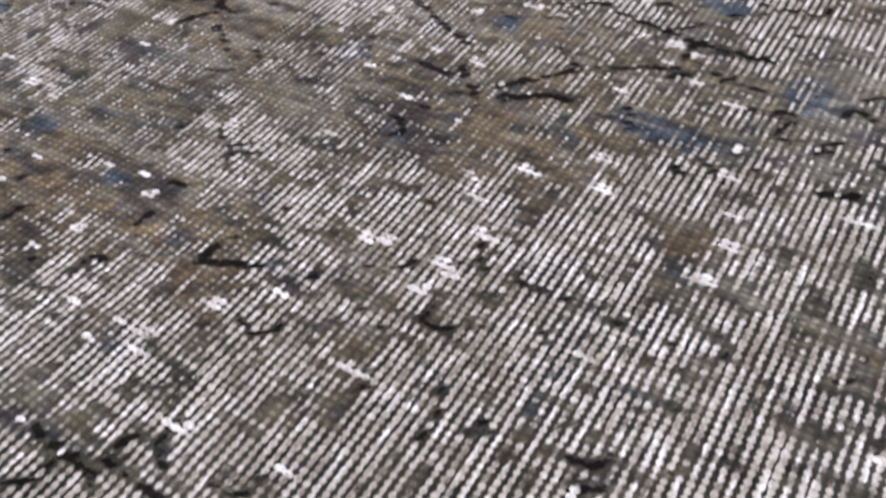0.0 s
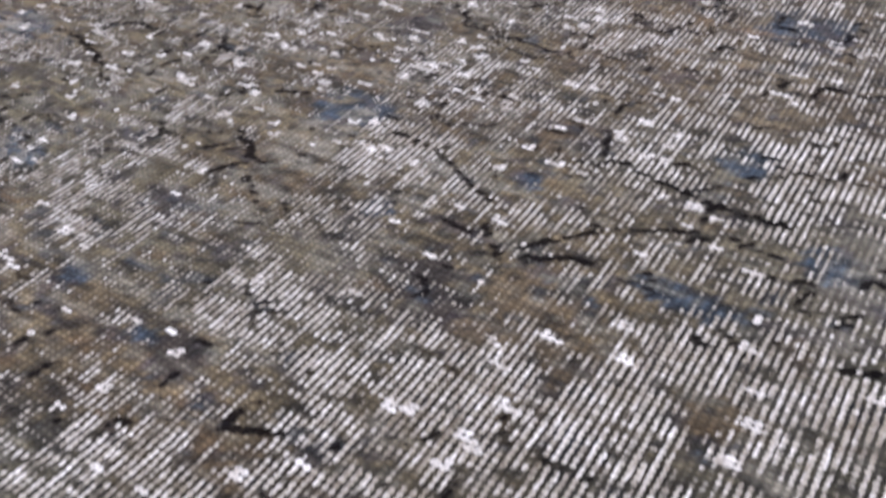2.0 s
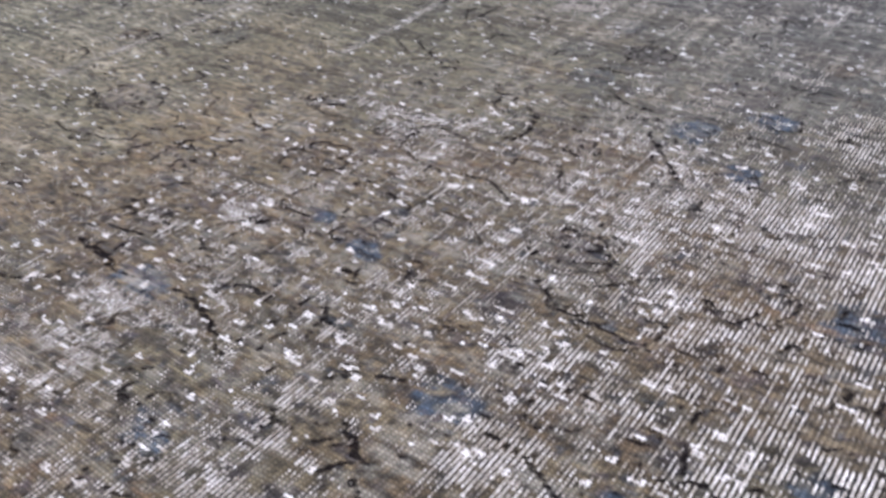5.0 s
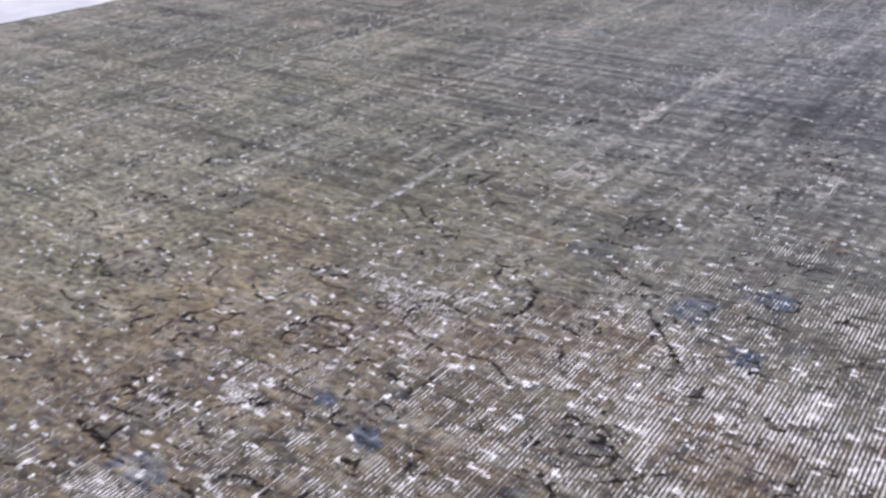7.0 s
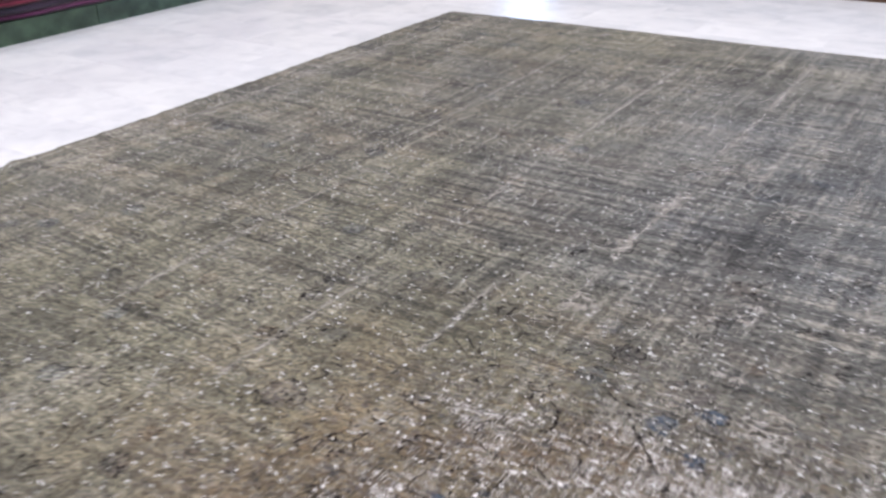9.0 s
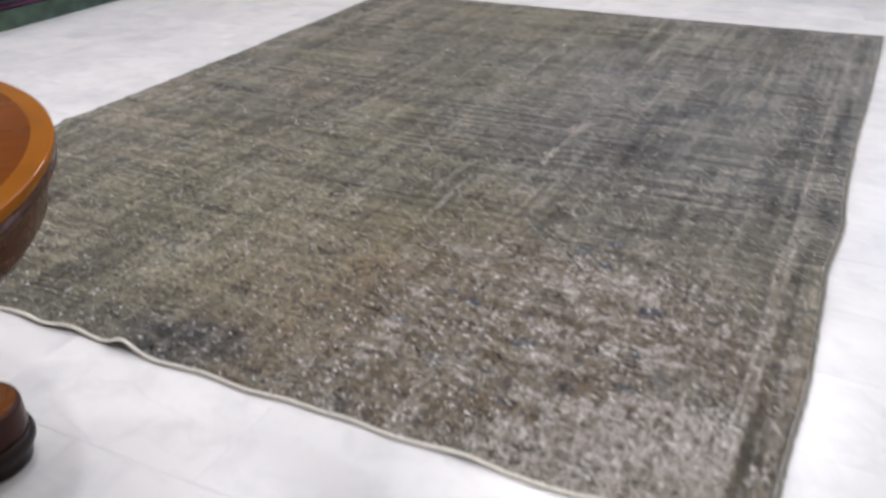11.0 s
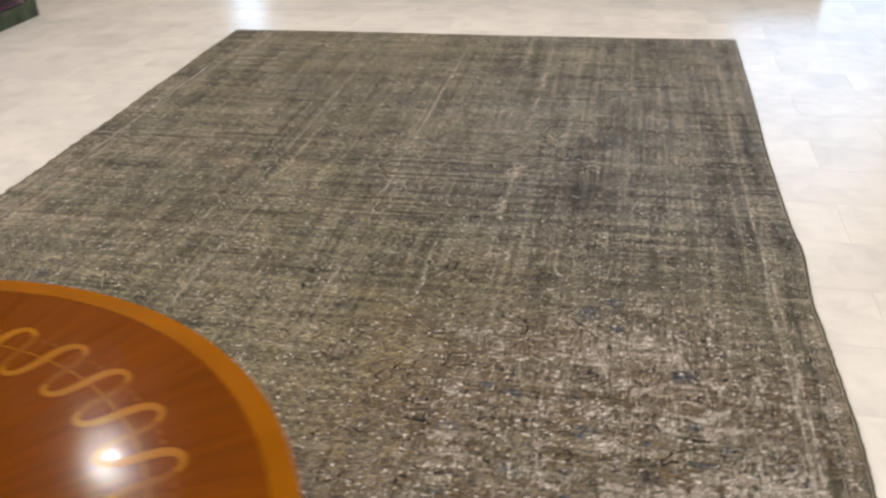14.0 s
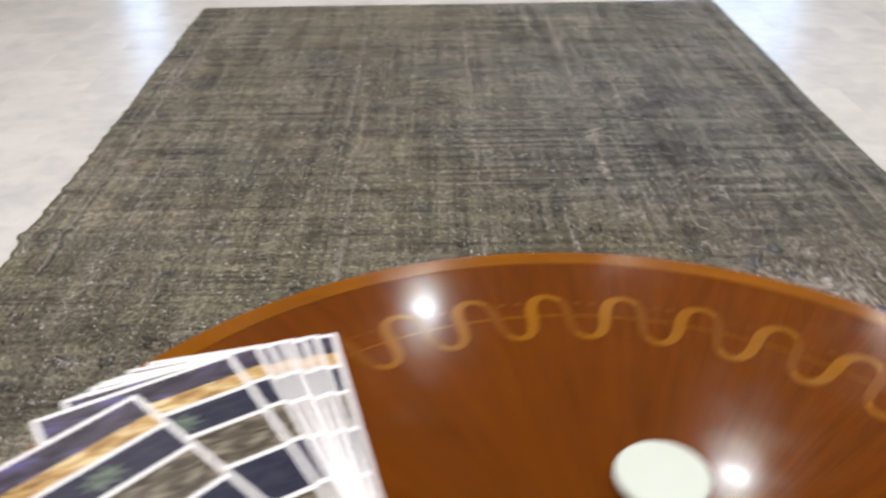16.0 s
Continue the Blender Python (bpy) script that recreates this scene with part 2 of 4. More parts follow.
wcol = mixed(wnt, 1.0, wcol, ramp(wnt, noise_of(wnt, coords(wnt), 700, 3, 0.7), [(0.3, 0.6), (0.6, 1.1)]), "MULTIPLY")
wnt.links.new(wcol, wb.inputs["Base Color"])
bump(wnt, wb, noise_of(wnt, coords(wnt), 900, 3, 0.7), 0.8, 0.0006)
SELVEDGE = plain_material("olive_wool_overcast", (0.115, 0.108, 0.075), 0.9, 160, 0.4, 0.2, 0.8)
VENEER = wood_material("mahogany_veneer", (0.076, 0.018, 0.001), (0.158, 0.042, 0.002), 0.12, True, 0.02, 0.09)
BAND = wood_material("honey_wood_band", (0.170, 0.055, 0.001), (0.240, 0.080, 0.001), 0.13, False, 0.0, 0.13)
INLAY = wood_material("pale_wood_inlay", (0.200, 0.076, 0.003), (0.265, 0.105, 0.005), 0.16, False, 0.0, 0.09)
INLAY_DARK = wood_material("shaded_wood_inlay", (0.135, 0.042, 0.003), (0.175, 0.058, 0.004), 0.16, False, 0.0, 0.09)
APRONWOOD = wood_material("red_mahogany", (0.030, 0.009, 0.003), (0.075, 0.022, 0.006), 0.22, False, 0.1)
FOOTSIDE = wood_material("turned_mahogany", (0.018, 0.005, 0.003), (0.046, 0.012, 0.006), 0.32, False, 0.0)
FOOTDARK = wood_material("shade_dark_mahogany", (0.006, 0.002, 0.0015), (0.018, 0.006, 0.004), 0.38, False, 0.0)
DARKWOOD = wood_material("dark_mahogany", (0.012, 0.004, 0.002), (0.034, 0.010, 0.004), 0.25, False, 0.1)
FOOTWOOD = wood_material("lit_brown_mahogany", (0.110, 0.033, 0.004), (0.165, 0.052, 0.008), 0.25, False, 0.0)
GREEN = plain_material("green_marble", (0.036, 0.060, 0.038), 0.25, 9, 0.55, 0.35)
BLACK = plain_material("black_lacquer", (0.012, 0.010, 0.010), 0.3, 8, 0.3, 0.5)
BROWN = plain_material("brown_wood_strip", (0.10, 0.055, 0.03), 0.4, 12, 0.3)
CHINA = plain_material("white_porcelain", (0.62, 0.68, 0.63), 0.45, 3, 0.02, 0.3)
PAPER = plain_material("white_card", (0.82, 0.81, 0.84), 0.35, 60, 0.02)
STEEL = plain_material("white_lamp_trim", (0.75, 0.75, 0.74), 0.3, 10, 0.03)
GLASS, glnt, glb = mat("window_glass", 0.02, 0, (0.95, 0.97, 0.97))
glb.inputs["Transmission Weight"].default_value = 1.0
FRAME = plain_material("window_frame_paint", (0.55, 0.55, 0.55), 0.4, 10, 0.05)
glow, gnt, gb = mat("lamp_glow", 0.5, 0, (0.9, 0.9, 0.9))
gb.inputs["Emission Color"].default_value = (1.0, 0.93, 0.85, 1)
gb.inputs["Emission Strength"].default_value = 6.0


# ---- mesh helpers ----
def part(name, bm, material, parent=None, label="", smooth=False, kind="", at=None):
    me = bpy.data.meshes.new(name)
    bm.to_mesh(me)
    bm.free()
    if smooth:
        me.polygons.foreach_set("use_smooth", [True] * len(me.polygons))
    for mt in material if isinstance(material, (list, tuple)) else (material,):
        me.materials.append(mt)
    ob = new(name, me)
    if at is not None:
        ob.matrix_basis = at
    ob.parent = parent
    return tagged(ob, label=label, kind=kind)


def thing(name, label, category, m=None, group="", kind=""):
    ob = new(name)
    ob.empty_display_size = 0.05
    if m is not None:
        ob.matrix_basis = m
    return tagged(ob, label, category, group, kind)


def box(x0, y0, z0, x1, y1, z1, bevel=0.0, seg=2):
    bm = bmesh.new()
    bmesh.ops.create_cube(bm, size=1)
    for v in bm.verts:
        v.co = Vector(((x0 + x1) / 2 + v.co.x * (x1 - x0), (y0 + y1) / 2 + v.co.y * (y1 - y0), (z0 + z1) / 2 + v.co.z * (z1 - z0)))
    if bevel:
        bmesh.ops.bevel(bm, geom=bm.edges[:], offset=bevel, segments=seg, affect="EDGES", profile=0.6)
    return bm


def lathe(profile, steps=64, cap=True):
    """A turned form: profile of (radius, z) from bottom to top."""
    bm = bmesh.new()
    rings = []
    for r, z in profile:
        if r < 1e-5:
            rings.append([bm.verts.new((0, 0, z))])
        else:
            rings.append([bm.verts.new((r * math.cos(math.tau * k / steps), r * math.sin(math.tau * k / steps), z)) for k in range(steps)])
    for a, b in zip(rings, rings[1:]):
        for k in range(steps):
            j = (k + 1) % steps
            q = [a[k % len(a)], a[j % len(a)], b[j % len(b)], b[k % len(b)]]
            q = list(dict.fromkeys(q))
            if len(q) > 2:
                bm.faces.new(q)
    return bm


def tube(points, radius, steps=8, squash=1.0):
    """A cord along points; radius may be a list."""
    bm = bmesh.new()
    rings = []
    n = len(points)
    for i, p in enumerate(points):
        p = Vector([float(c) for c in p])
        d = (Vector([float(c) for c in points[min(i + 1, n - 1)]]) - Vector([float(c) for c in points[max(i - 1, 0)]])).normalized()
        side = d.cross(Vector((0, 0, 1)))
        side = side.normalized() if side.length > 1e-4 else Vector((1, 0, 0))
        up = side.cross(d)
        r = float(radius[i] if isinstance(radius, (list, tuple)) else radius)
        rings.append([bm.verts.new(p + r * (math.cos(math.tau * k / steps) * side + squash * math.sin(math.tau * k / steps) * up)) for k in range(steps)])
    for a, b in zip(rings, rings[1:]):
        for k in range(steps):
            bm.faces.new((a[k], a[(k + 1) % steps], b[(k + 1) % steps], b[k]))
    bm.faces.new(rings[0][::-1])
    bm.faces.new(rings[-1])
    return bm


# ---- the room ----
X0, X1, Y0 = -7.0, 4.0, -4.2
T = 0.15
floor = part("floor", box(X0, Y0, -0.12, X1, WALL_N, -0.0014), GROUT, None, "pale grout bed under white marble tiles", kind="structure")
tagged(floor, category="floor")
tagged(part("ceiling", box(X0, Y0, CEILING, X1, WALL_N, CEILING + T), CEIL, kind="structure"), "plain white ceiling with round downlights", "ceiling")
tagged(part("wall_west", box(X0 - T, Y0, -0.12, X0, WALL_N, CEILING), PLASTER, kind="structure"), "plain cream painted wall", "wall")
tagged(part("wall_east", box(X1, Y0, -0.12, X1 + T, WALL_N, CEILING), PLASTER, kind="structure"), "plain cream painted wall", "wall")
tagged(part("wall_south", box(X0 - T, Y0 - T, -0.12, X1 + T, Y0, CEILING), PLASTER, kind="structure"), "plain cream painted wall", "wall")
OPENINGS = [(-4.68, -4.32, 0.06, 2.45), (0.38, 2.10, 0.28, 2.62)]


def wall_with_openings():
    bm = bmesh.new()
    xs = [X0 - T] + [v for o in OPENINGS for v in o[:2]] + [X1 + T]
    for k in range(len(xs) - 1):
        spans = [(-0.12, CEILING)]
        if k % 2:
            o = OPENINGS[k // 2]
            spans = [(-0.12, o[2]), (o[3], CEILING)]
        for z0, z1 in spans:
            b2 = box(xs[k], WALL_N, z0, xs[k + 1], WALL_N + T, z1)
            me = bpy.data.meshes.new("tmp")
            b2.to_mesh(me)
            b2.free()
            bm.from_mesh(me)
            bpy.data.meshes.remove(me)
    return bm


tagged(part("wall_north", wall_with_openings(), PLASTER, kind="structure"), "cream painted wall with two tall window openings", "wall")
for i, (xa, xb, za, zb) in enumerate(OPENINGS):
    w = thing("window_%d" % (i + 1), "tall narrow daylight window" if i == 0 else "tall wide daylight window", "window", kind="structure")
    yy = WALL_N + 0.05
    for n, a in (("window_frame", (xa, yy, za, xa + 0.03, yy + 0.06, zb)), ("window_frame", (xb - 0.03, yy, za, xb, yy + 0.06, zb)),
                 ("window_frame", (xa + 0.03, yy, za, xb - 0.03, yy + 0.06, za + 0.03)), ("window_frame", (xa + 0.03, yy, zb - 0.03, xb - 0.03, yy + 0.06, zb))):
        part(n, box(*a, 0.004), FRAME, w)
    pane = part("pane", box(xa + 0.028, yy + 0.026, za + 0.028, xb - 0.028, yy + 0.034, zb - 0.028), GLASS, w, "clear glass")
    pane.visible_shadow = False

# ---- ceiling downlights ----
proto = None
for lx, ly in DOWNLIGHTS:
    m = pose(lx, ly, CEILING)
    if proto is None:
        proto = thing("downlight", "round white recessed ceiling downlight, switched on", "ceiling lamp", m, "ceiling downlights")
        part("trim", lathe([(0.072, -0.002), (0.095, -0.002), (0.10, -0.008), (0.095, -0.013), (0.075, -0.014), (0.070, -0.006), (0.072, -0.002)], 32), STEEL, proto)
        part("diffuser", lathe([(0.0, -0.0015), (0.0715, -0.0015), (0.0715, -0.004), (0.0, -0.005)], 32), glow, proto, "glowing white glass disc")
    else:
        copy_thing(proto, m)


# ---- the worn rug ----
PX, PY = 0.0043, 0.0035
RUG_W, RUG_L, RUG_T = 2.846, 3.785, 0.009
NX, NY = int(RUG_W / PX), int(RUG_L / PY)
rng = np.random.default_rng(7)


def lattice(shape, cell, seed):
    """Smooth random field over the knots; cell: size of its features in knots (across, along)."""
    r = np.random.default_rng(seed)
    nx, ny = shape
    gx, gy = int(nx / cell[0]) + 3, int(ny / cell[1]) + 3
    g = r.random((gx, gy))
    ax, ay = np.arange(nx) / cell[0], np.arange(ny) / cell[1]
    ix, iy = ax.astype(int), ay.astype(int)
    fx, fy = ax - ix, ay - iy
    fx, fy = (fx * fx * (3 - 2 * fx))[:, None], (fy * fy * (3 - 2 * fy))[None, :]
    a, b = g[np.ix_(ix, iy)], g[np.ix_(ix + 1, iy)]
    c, d = g[np.ix_(ix, iy + 1)], g[np.ix_(ix + 1, iy + 1)]
    return (a * (1 - fx) + b * fx) * (1 - fy) + (c * (1 - fx) + d * fx) * fy


def fractal(shape, cell, seed, octaves=3):
    out, amp, tot = 0, 1.0, 0.0
    for k in range(octaves):
        out = out + amp * lattice(shape, (max(1.0, cell[0] / 2 ** k), max(1.0, cell[1] / 2 ** k)), seed + 31 * k)
        tot += amp
        amp *= 0.55
    return out / tot


def step(a, b, v):
    t = np.clip((v - a) / (b - a), 0, 1)
    return t * t * (3 - 2 * t)


SH = (NX + 1, NY + 1)
KX = (-RUG_W + np.arange(NX + 1) * PX)[:, None] + np.zeros(SH)
KY = (np.arange(NY + 1) * PY)[None, :] + np.zeros(SH)
edge_in = np.minimum(np.minimum(-KX, KX + RUG_W), np.minimum(KY, RUG_L - KY))


def blob(x, y, rx, ry, turn=0.0):
    c, s = math.cos(turn), math.sin(turn)
    u, v = (KX - x) * c + (KY - y) * s, -(KX - x) * s + (KY - y) * c
    return np.exp(-((u / rx) ** 2 + (v / ry) ** 2))


def tint(img, mask, colour):
    img += (np.array(colour) - img) * np.clip(mask, 0, 1)[..., None]


def wool_field():
    olive, taupe, slate, brown = (0.147, 0.132, 0.081), (0.162, 0.143, 0.103), (0.098, 0.097, 0.084), (0.165, 0.122, 0.072)
    img = np.zeros(SH + (3,)) + np.array(taupe)
    tint(img, step(0.40, 0.70, fractal(SH, (90, 90), 1)) * 0.8, olive)
    tint(img, step(0.50, 0.75, fractal(SH, (40, 30), 2)) * 0.45, brown)
    tint(img, step(0.48, 0.74, fractal(SH, (60, 40), 3)) * (0.20 + 0.35 * step(0.5, 1.3, np.hypot(KX + 0.4, KY - 0.3))), slate)
    # bluish daylight sheen on the far right side, put into the wool colour
    tint(img, 0.72 * step(-1.8, -0.5, KX) * step(0.7, 1.9, KY) * (0.5 + 0.9 * fractal(SH, (50, 50), 4)), (0.146, 0.152, 0.163))
    tint(img, 0.45 * step(0.75, 0.25, np.hypot(KX + 0.85, KY - 0.50)), (0.166, 0.136, 0.084))
    # places where the dye took differently
    for x, y, rx, ry, k in ((-1.40, 0.10, 0.20, 0.13, 0.8), (-1.0, 1.95, 0.75, 0.08, 0.6), (-0.2, 1.92, 0.22, 0.07, 0.7), (-1.75, 2.5, 0.5, 0.35, 0.35),
                            (-0.45, 1.25, 0.35, 0.3, 0.4), (-2.3, 2.9, 0.3, 0.12, 0.4), (-0.06, 1.3, 0.05, 0.25, 0.6), (-0.07, 0.9, 0.04, 0.2, 0.6), (-0.35, 2.1, 0.45, 0.9, 0.4), (-0.7, 2.9, 0.8, 0.5, 0.3)):
        tint(img, k * blob(x, y, rx, ry), slate)
    for x, y, rx, ry, k in ((-0.69, 0.60, 0.28, 0.16, 0.7), (-0.92, 0.48, 0.25, 0.16, 0.6), (-0.66, 0.47, 0.06, 0.04, 1.0), (-0.40, 0.29, 0.05, 0.05, 0.8)):
        tint(img, k * blob(x, y, rx, ry), brown)
    tint(img, 0.8 * blob(-1.9, 0.7, 0.75, 0.7), olive)
    for x, y, rx, ry, k in ((-0.47, 0.37, 0.13, 0.08, 0.7), (-0.40, 0.31, 0.05, 0.04, 0.8), (-0.62, 0.34, 0.07, 0.05, 0.6), (-0.54, 0.19, 0.10, 0.05, 0.6), (-0.65, 0.47, 0.06, 0.04, 0.8), (-0.52, 0.60, 0.10, 0.04, 0.5)):
        tint(img, k * blob(x, y, rx, ry), (0.205, 0.152, 0.086))
    stain = 0.85 * step(0.35, 0.6, blob(-1.36, 0.085, 0.19, 0.11) * (0.5 + 0.9 * fractal(SH, (14, 9), 71, 3)))
    tint(img, stain, (0.030, 0.032, 0.034))
    tint(img, 0.5 * blob(-1.2, 3.4, 1.4, 0.35), olive)
    return img


def stamp(cx, cy, reach, fn):
    """Calls fn(dx, dy, window) on the knots within reach of a place."""
    i0, i1 = max(0, int((cx + RUG_W - reach) / PX)), min(NX + 1, int((cx + RUG_W + reach) / PX) + 1)
    j0, j1 = max(0, int((cy - reach) / PY)), min(NY + 1, int((cy + reach) / PY) + 1)
    if i1 > i0 and j1 > j0:
        w = (slice(i0, i1), slice(j0, j1))
        fn(KX[w] - cx, KY[w] - cy, w)


BLUE, NAVY, PLUM = (0.035, 0.068, 0.122), (0.025, 0.034, 0.055), (0.085, 0.070, 0.078)


PLUM_DARK, BROWN_WOOL = (0.034, 0.027, 0.031), (0.150, 0.110, 0.068)
# weight and course of the outlines that the wear has left near the corner
BRANCHES = [
    (1, (-0.577, 0.41), (-0.543, 0.407), (-0.501, 0.386), (-0.481, 0.375)),
    (2.2, (-0.475, 0.358), (-0.451, 0.333)),
    (2.4, (-0.443, 0.343), (-0.424, 0.354), (-0.402, 0.356)),
    (1, (-0.453, 0.345), (-0.436, 0.363), (-0.418, 0.385), (-0.371, 0.41)),
    (1.6, (-0.509, 0.35), (-0.474, 0.347)),
    (1, (-0.398, 0.445), (-0.36, 0.436), (-0.326, 0.439)),
    (1.6, (-0.35, 0.414), (-0.32, 0.409)),
    (2.6, (-0.378, 0.365), (-0.372, 0.348)),
    (1.6, (-0.331, 0.341), (-0.311, 0.33)),
    (1.4, (-0.345, 0.332), (-0.333, 0.331)),
    (1.5, (-0.313, 0.396), (-0.299, 0.397)),
    (2, (-0.664, 0.356), (-0.638, 0.338), (-0.653, 0.315)),
    (1.4, (-0.63, 0.319), (-0.606, 0.306)),
]
BRANCHES += [
    (1.4, (-0.665, 0.659), (-0.641, 0.678), (-0.593, 0.651), (-0.627, 0.633)),
    (2, (-0.642, 0.589), (-0.626, 0.585)),
    (2, (-0.433, 0.4), (-0.419, 0.387)),
    (1.2, (-0.504, 0.17), (-0.494, 0.198)),
    (1.2, (-0.504, 0.168), (-0.475, 0.184)),
    (1.6, (-0.454, 0.484), (-0.439, 0.438)),
    (1, (-0.438, 0.453), (-0.393, 0.442)),
    (2.4, (-0.273, 0.343), (-0.257, 0.347)),
    (2, (-0.497, 0.071), (-0.459, 0.068)),
    (2, (-0.464, 0.076), (-0.452, 0.076)),
    (2, (-0.443, 0.077), (-0.429, 0.077)),
]
LEAVES = [
    (1, (-1.126, 0.604), (-1.107, 0.621), (-1.071, 0.641)),
    (1.2, (-1.121, 0.55), (-1.13, 0.591), (-1.123, 0.611)),
    (1.2, (-1.061, 0.59), (-1.079, 0.614), (-1.071, 0.641)),
    (2, (-1.167, 0.554), (-1.154, 0.575)),
    (1.2, (-1.114, 0.7), (-1.09, 0.683), (-1.066, 0.675), (-1.064, 0.705), (-1.072, 0.703)),
    (1.2, (-1.171, 0.677), (-1.182, 0.709)),
    (1, (-1.195, 0.598), (-1.163, 0.618), (-1.169, 0.639), (-1.144, 0.623)),
    (1.6, (-0.886, 0.72), (-0.865, 0.713), (-0.821, 0.703)),
    (1.4, (-0.852, 0.639), (-0.815, 0.629), (-0.809, 0.611)),
    (2, (-1.049, 0.408), (-0.994, 0.401)),
    (1, (-1.074, 0.425), (-1.049, 0.439), (-1.007, 0.444)),
    (1.3, (-0.858, 0.576), (-0.871, 0.608)),
    (1.6, (-0.775, 0.988), (-0.737, 0.965), (-0.699, 0.962)),
]
STEMS = [
    (2, (-0.575, 0.954), (-0.536, 0.949)),
    (1.3, (-0.572, 0.986), (-0.537, 0.99), (-0.541, 1.021)),
    (1.2, (-0.73, 0.84), (-0.724, 0.813), (-0.712, 0.819)),
    (1.2, (-0.679, 0.9), (-0.654, 0.874), (-0.608, 0.825)),
    (1, (-0.767, 0.904), (-0.72, 0.927), (-0.665, 0.948)),
    (1, (-0.861, 0.911), (-0.809, 0.877), (-0.8, 0.835), (-0.816, 0.807)),
    (1.3, (-0.806, 0.713), (-0.773, 0.716), (-0.742, 0.7), (-0.728, 0.678)),
    (1.2, (-1.093, 1.011), (-1.043, 0.973), (-1.003, 0.951)),
    (1.2, (-1.114, 0.992), (-1.067, 0.958)),
    (1.5, (-1.062, 1.13), (-1.061, 1.164)),
    (2.2, (-0.907, 0.402), (-0.885, 0.401), (-0.851, 0.389), (-0.824, 0.377)),
    (1.6, (-1.052, 0.408), (-1.019, 0.4), (-0.986, 0.398)),
    (1.6, (-0.933, 0.321), (-0.913, 0.337), (-0.92, 0.348)),
]
TWIGS = [
    (1.8, (-0.799, 0.415), (-0.793, 0.428), (-0.794, 0.458)),
    (1.5, (-0.782, 0.385), (-0.783, 0.398), (-0.779, 0.413)),
    (1.8, (-0.762, 0.421), (-0.763, 0.442), (-0.776, 0.462)),
    (1.8, (-0.804, 0.364), (-0.805, 0.389), (-0.793, 0.402)),
    (1.4, (-0.81, 0.364), (-0.841, 0.38)),
    (1.3, (-0.759, 0.446), (-0.736, 0.436)),
    (1.6, (-0.873, 0.428), (-0.863, 0.438), (-0.845, 0.441)),
    (2, (-0.669, 0.361), (-0.644, 0.345), (-0.638, 0.334)),
    (1.6, (-0.628, 0.322), (-0.619, 0.314), (-0.606, 0.306)),
    (1.5, (-0.681, 0.414), (-0.66, 0.421)),
    (1, (-0.647, 0.596), (-0.608, 0.566), (-0.569, 0.56), (-0.519, 0.557)),
    (1.3, (-0.813, 0.878), (-0.797, 0.832), (-0.802, 0.808)),
    (1.2, (-0.68, 0.909), (-0.653, 0.872), (-0.65, 0.848), (-0.601, 0.818)),
]
# patches: middle across and along, half sizes
BLUES = [(-0.623, 0.42, 0.028, 0.022), (-0.941, 0.39, 0.029, 0.022), (-0.779, 0.268, 0.019, 0.014), (-0.473, 0.406, 0.009, 0.008), (-0.399, 0.326, 0.009, 0.009), (-0.349, 0.356, 0.028, 0.011),
         (-0.294, 0.416, 0.018, 0.016), (-0.536, 0.34, 0.010, 0.010), (-0.582, 0.187, 0.009, 0.008), (-0.364, 0.486, 0.014, 0.012), (-0.649, 0.203, 0.012, 0.010), (-0.38, 0.677, 0.035, 0.030),
         (-0.366, 0.241, 0.010, 0.007), (-0.639, 0.936, 0.026, 0.028), (-0.557, 0.867, 0.020, 0.020), (-0.564, 1.003, 0.028, 0.020), (-0.875, 0.564, 0.013, 0.013), (-0.803, 0.544, 0.018, 0.014)]
PLUMS = [(-0.472, 0.29, 0.028, 0.028), (-0.436, 0.288, 0.016, 0.010), (-0.65, 0.281, 0.024, 0.020), (-0.556, 0.19, 0.018, 0.014), (-0.459, 0.466, 0.020, 0.016), (-0.65, 0.539, 0.020, 0.020), (-0.384, 0.272, 0.010, 0.009), (-0.641, 0.655, 0.028, 0.028)]
BROWNS = [(-0.52, 0.462, 0.055, 0.035), (-0.416, 0.318, 0.025, 0.024), (-0.606, 0.339, 0.026, 0.022), (-0.308, 0.288, 0.020, 0.016), (-0.409, 0.166, 0.020, 0.020), (-0.407, 0.289, 0.035, 0.024), (-0.483, 0.158, 0.026, 0.020)]
# places rubbed down to the cotton, and places that kept their wool
BARE_NEAR = [(-0.687, 0.264, 0.048, 0.029), (-0.703, 0.322, 0.025, 0.018), (-0.547, 0.244, 0.029, 0.026), (-0.557, 0.348, 0.021, 0.025), (-0.561, 0.401, 0.023, 0.029), (-0.444, 0.212, 0.029, 0.024),
             (-0.444, 0.177, 0.014, 0.011), (-0.468, 0.156, 0.013, 0.011), (-0.488, 0.106, 0.037, 0.025), (-0.546, 0.108, 0.028, 0.02), (-0.444, 0.125, 0.026, 0.018), (-0.445, 0.098, 0.022, 0.016),
             (-0.284, 0.218, 0.02, 0.033), (-0.335, 0.218, 0.023, 0.022), (-0.271, 0.318, 0.025, 0.024), (-0.33, 0.497, 0.043, 0.056), (-0.324, 0.264, 0.009, 0.011), (-0.358, 0.195, 0.021, 0.021),
             (-0.303, 0.306, 0.008, 0.008), (-0.452, 0.252, 0.017, 0.016)]
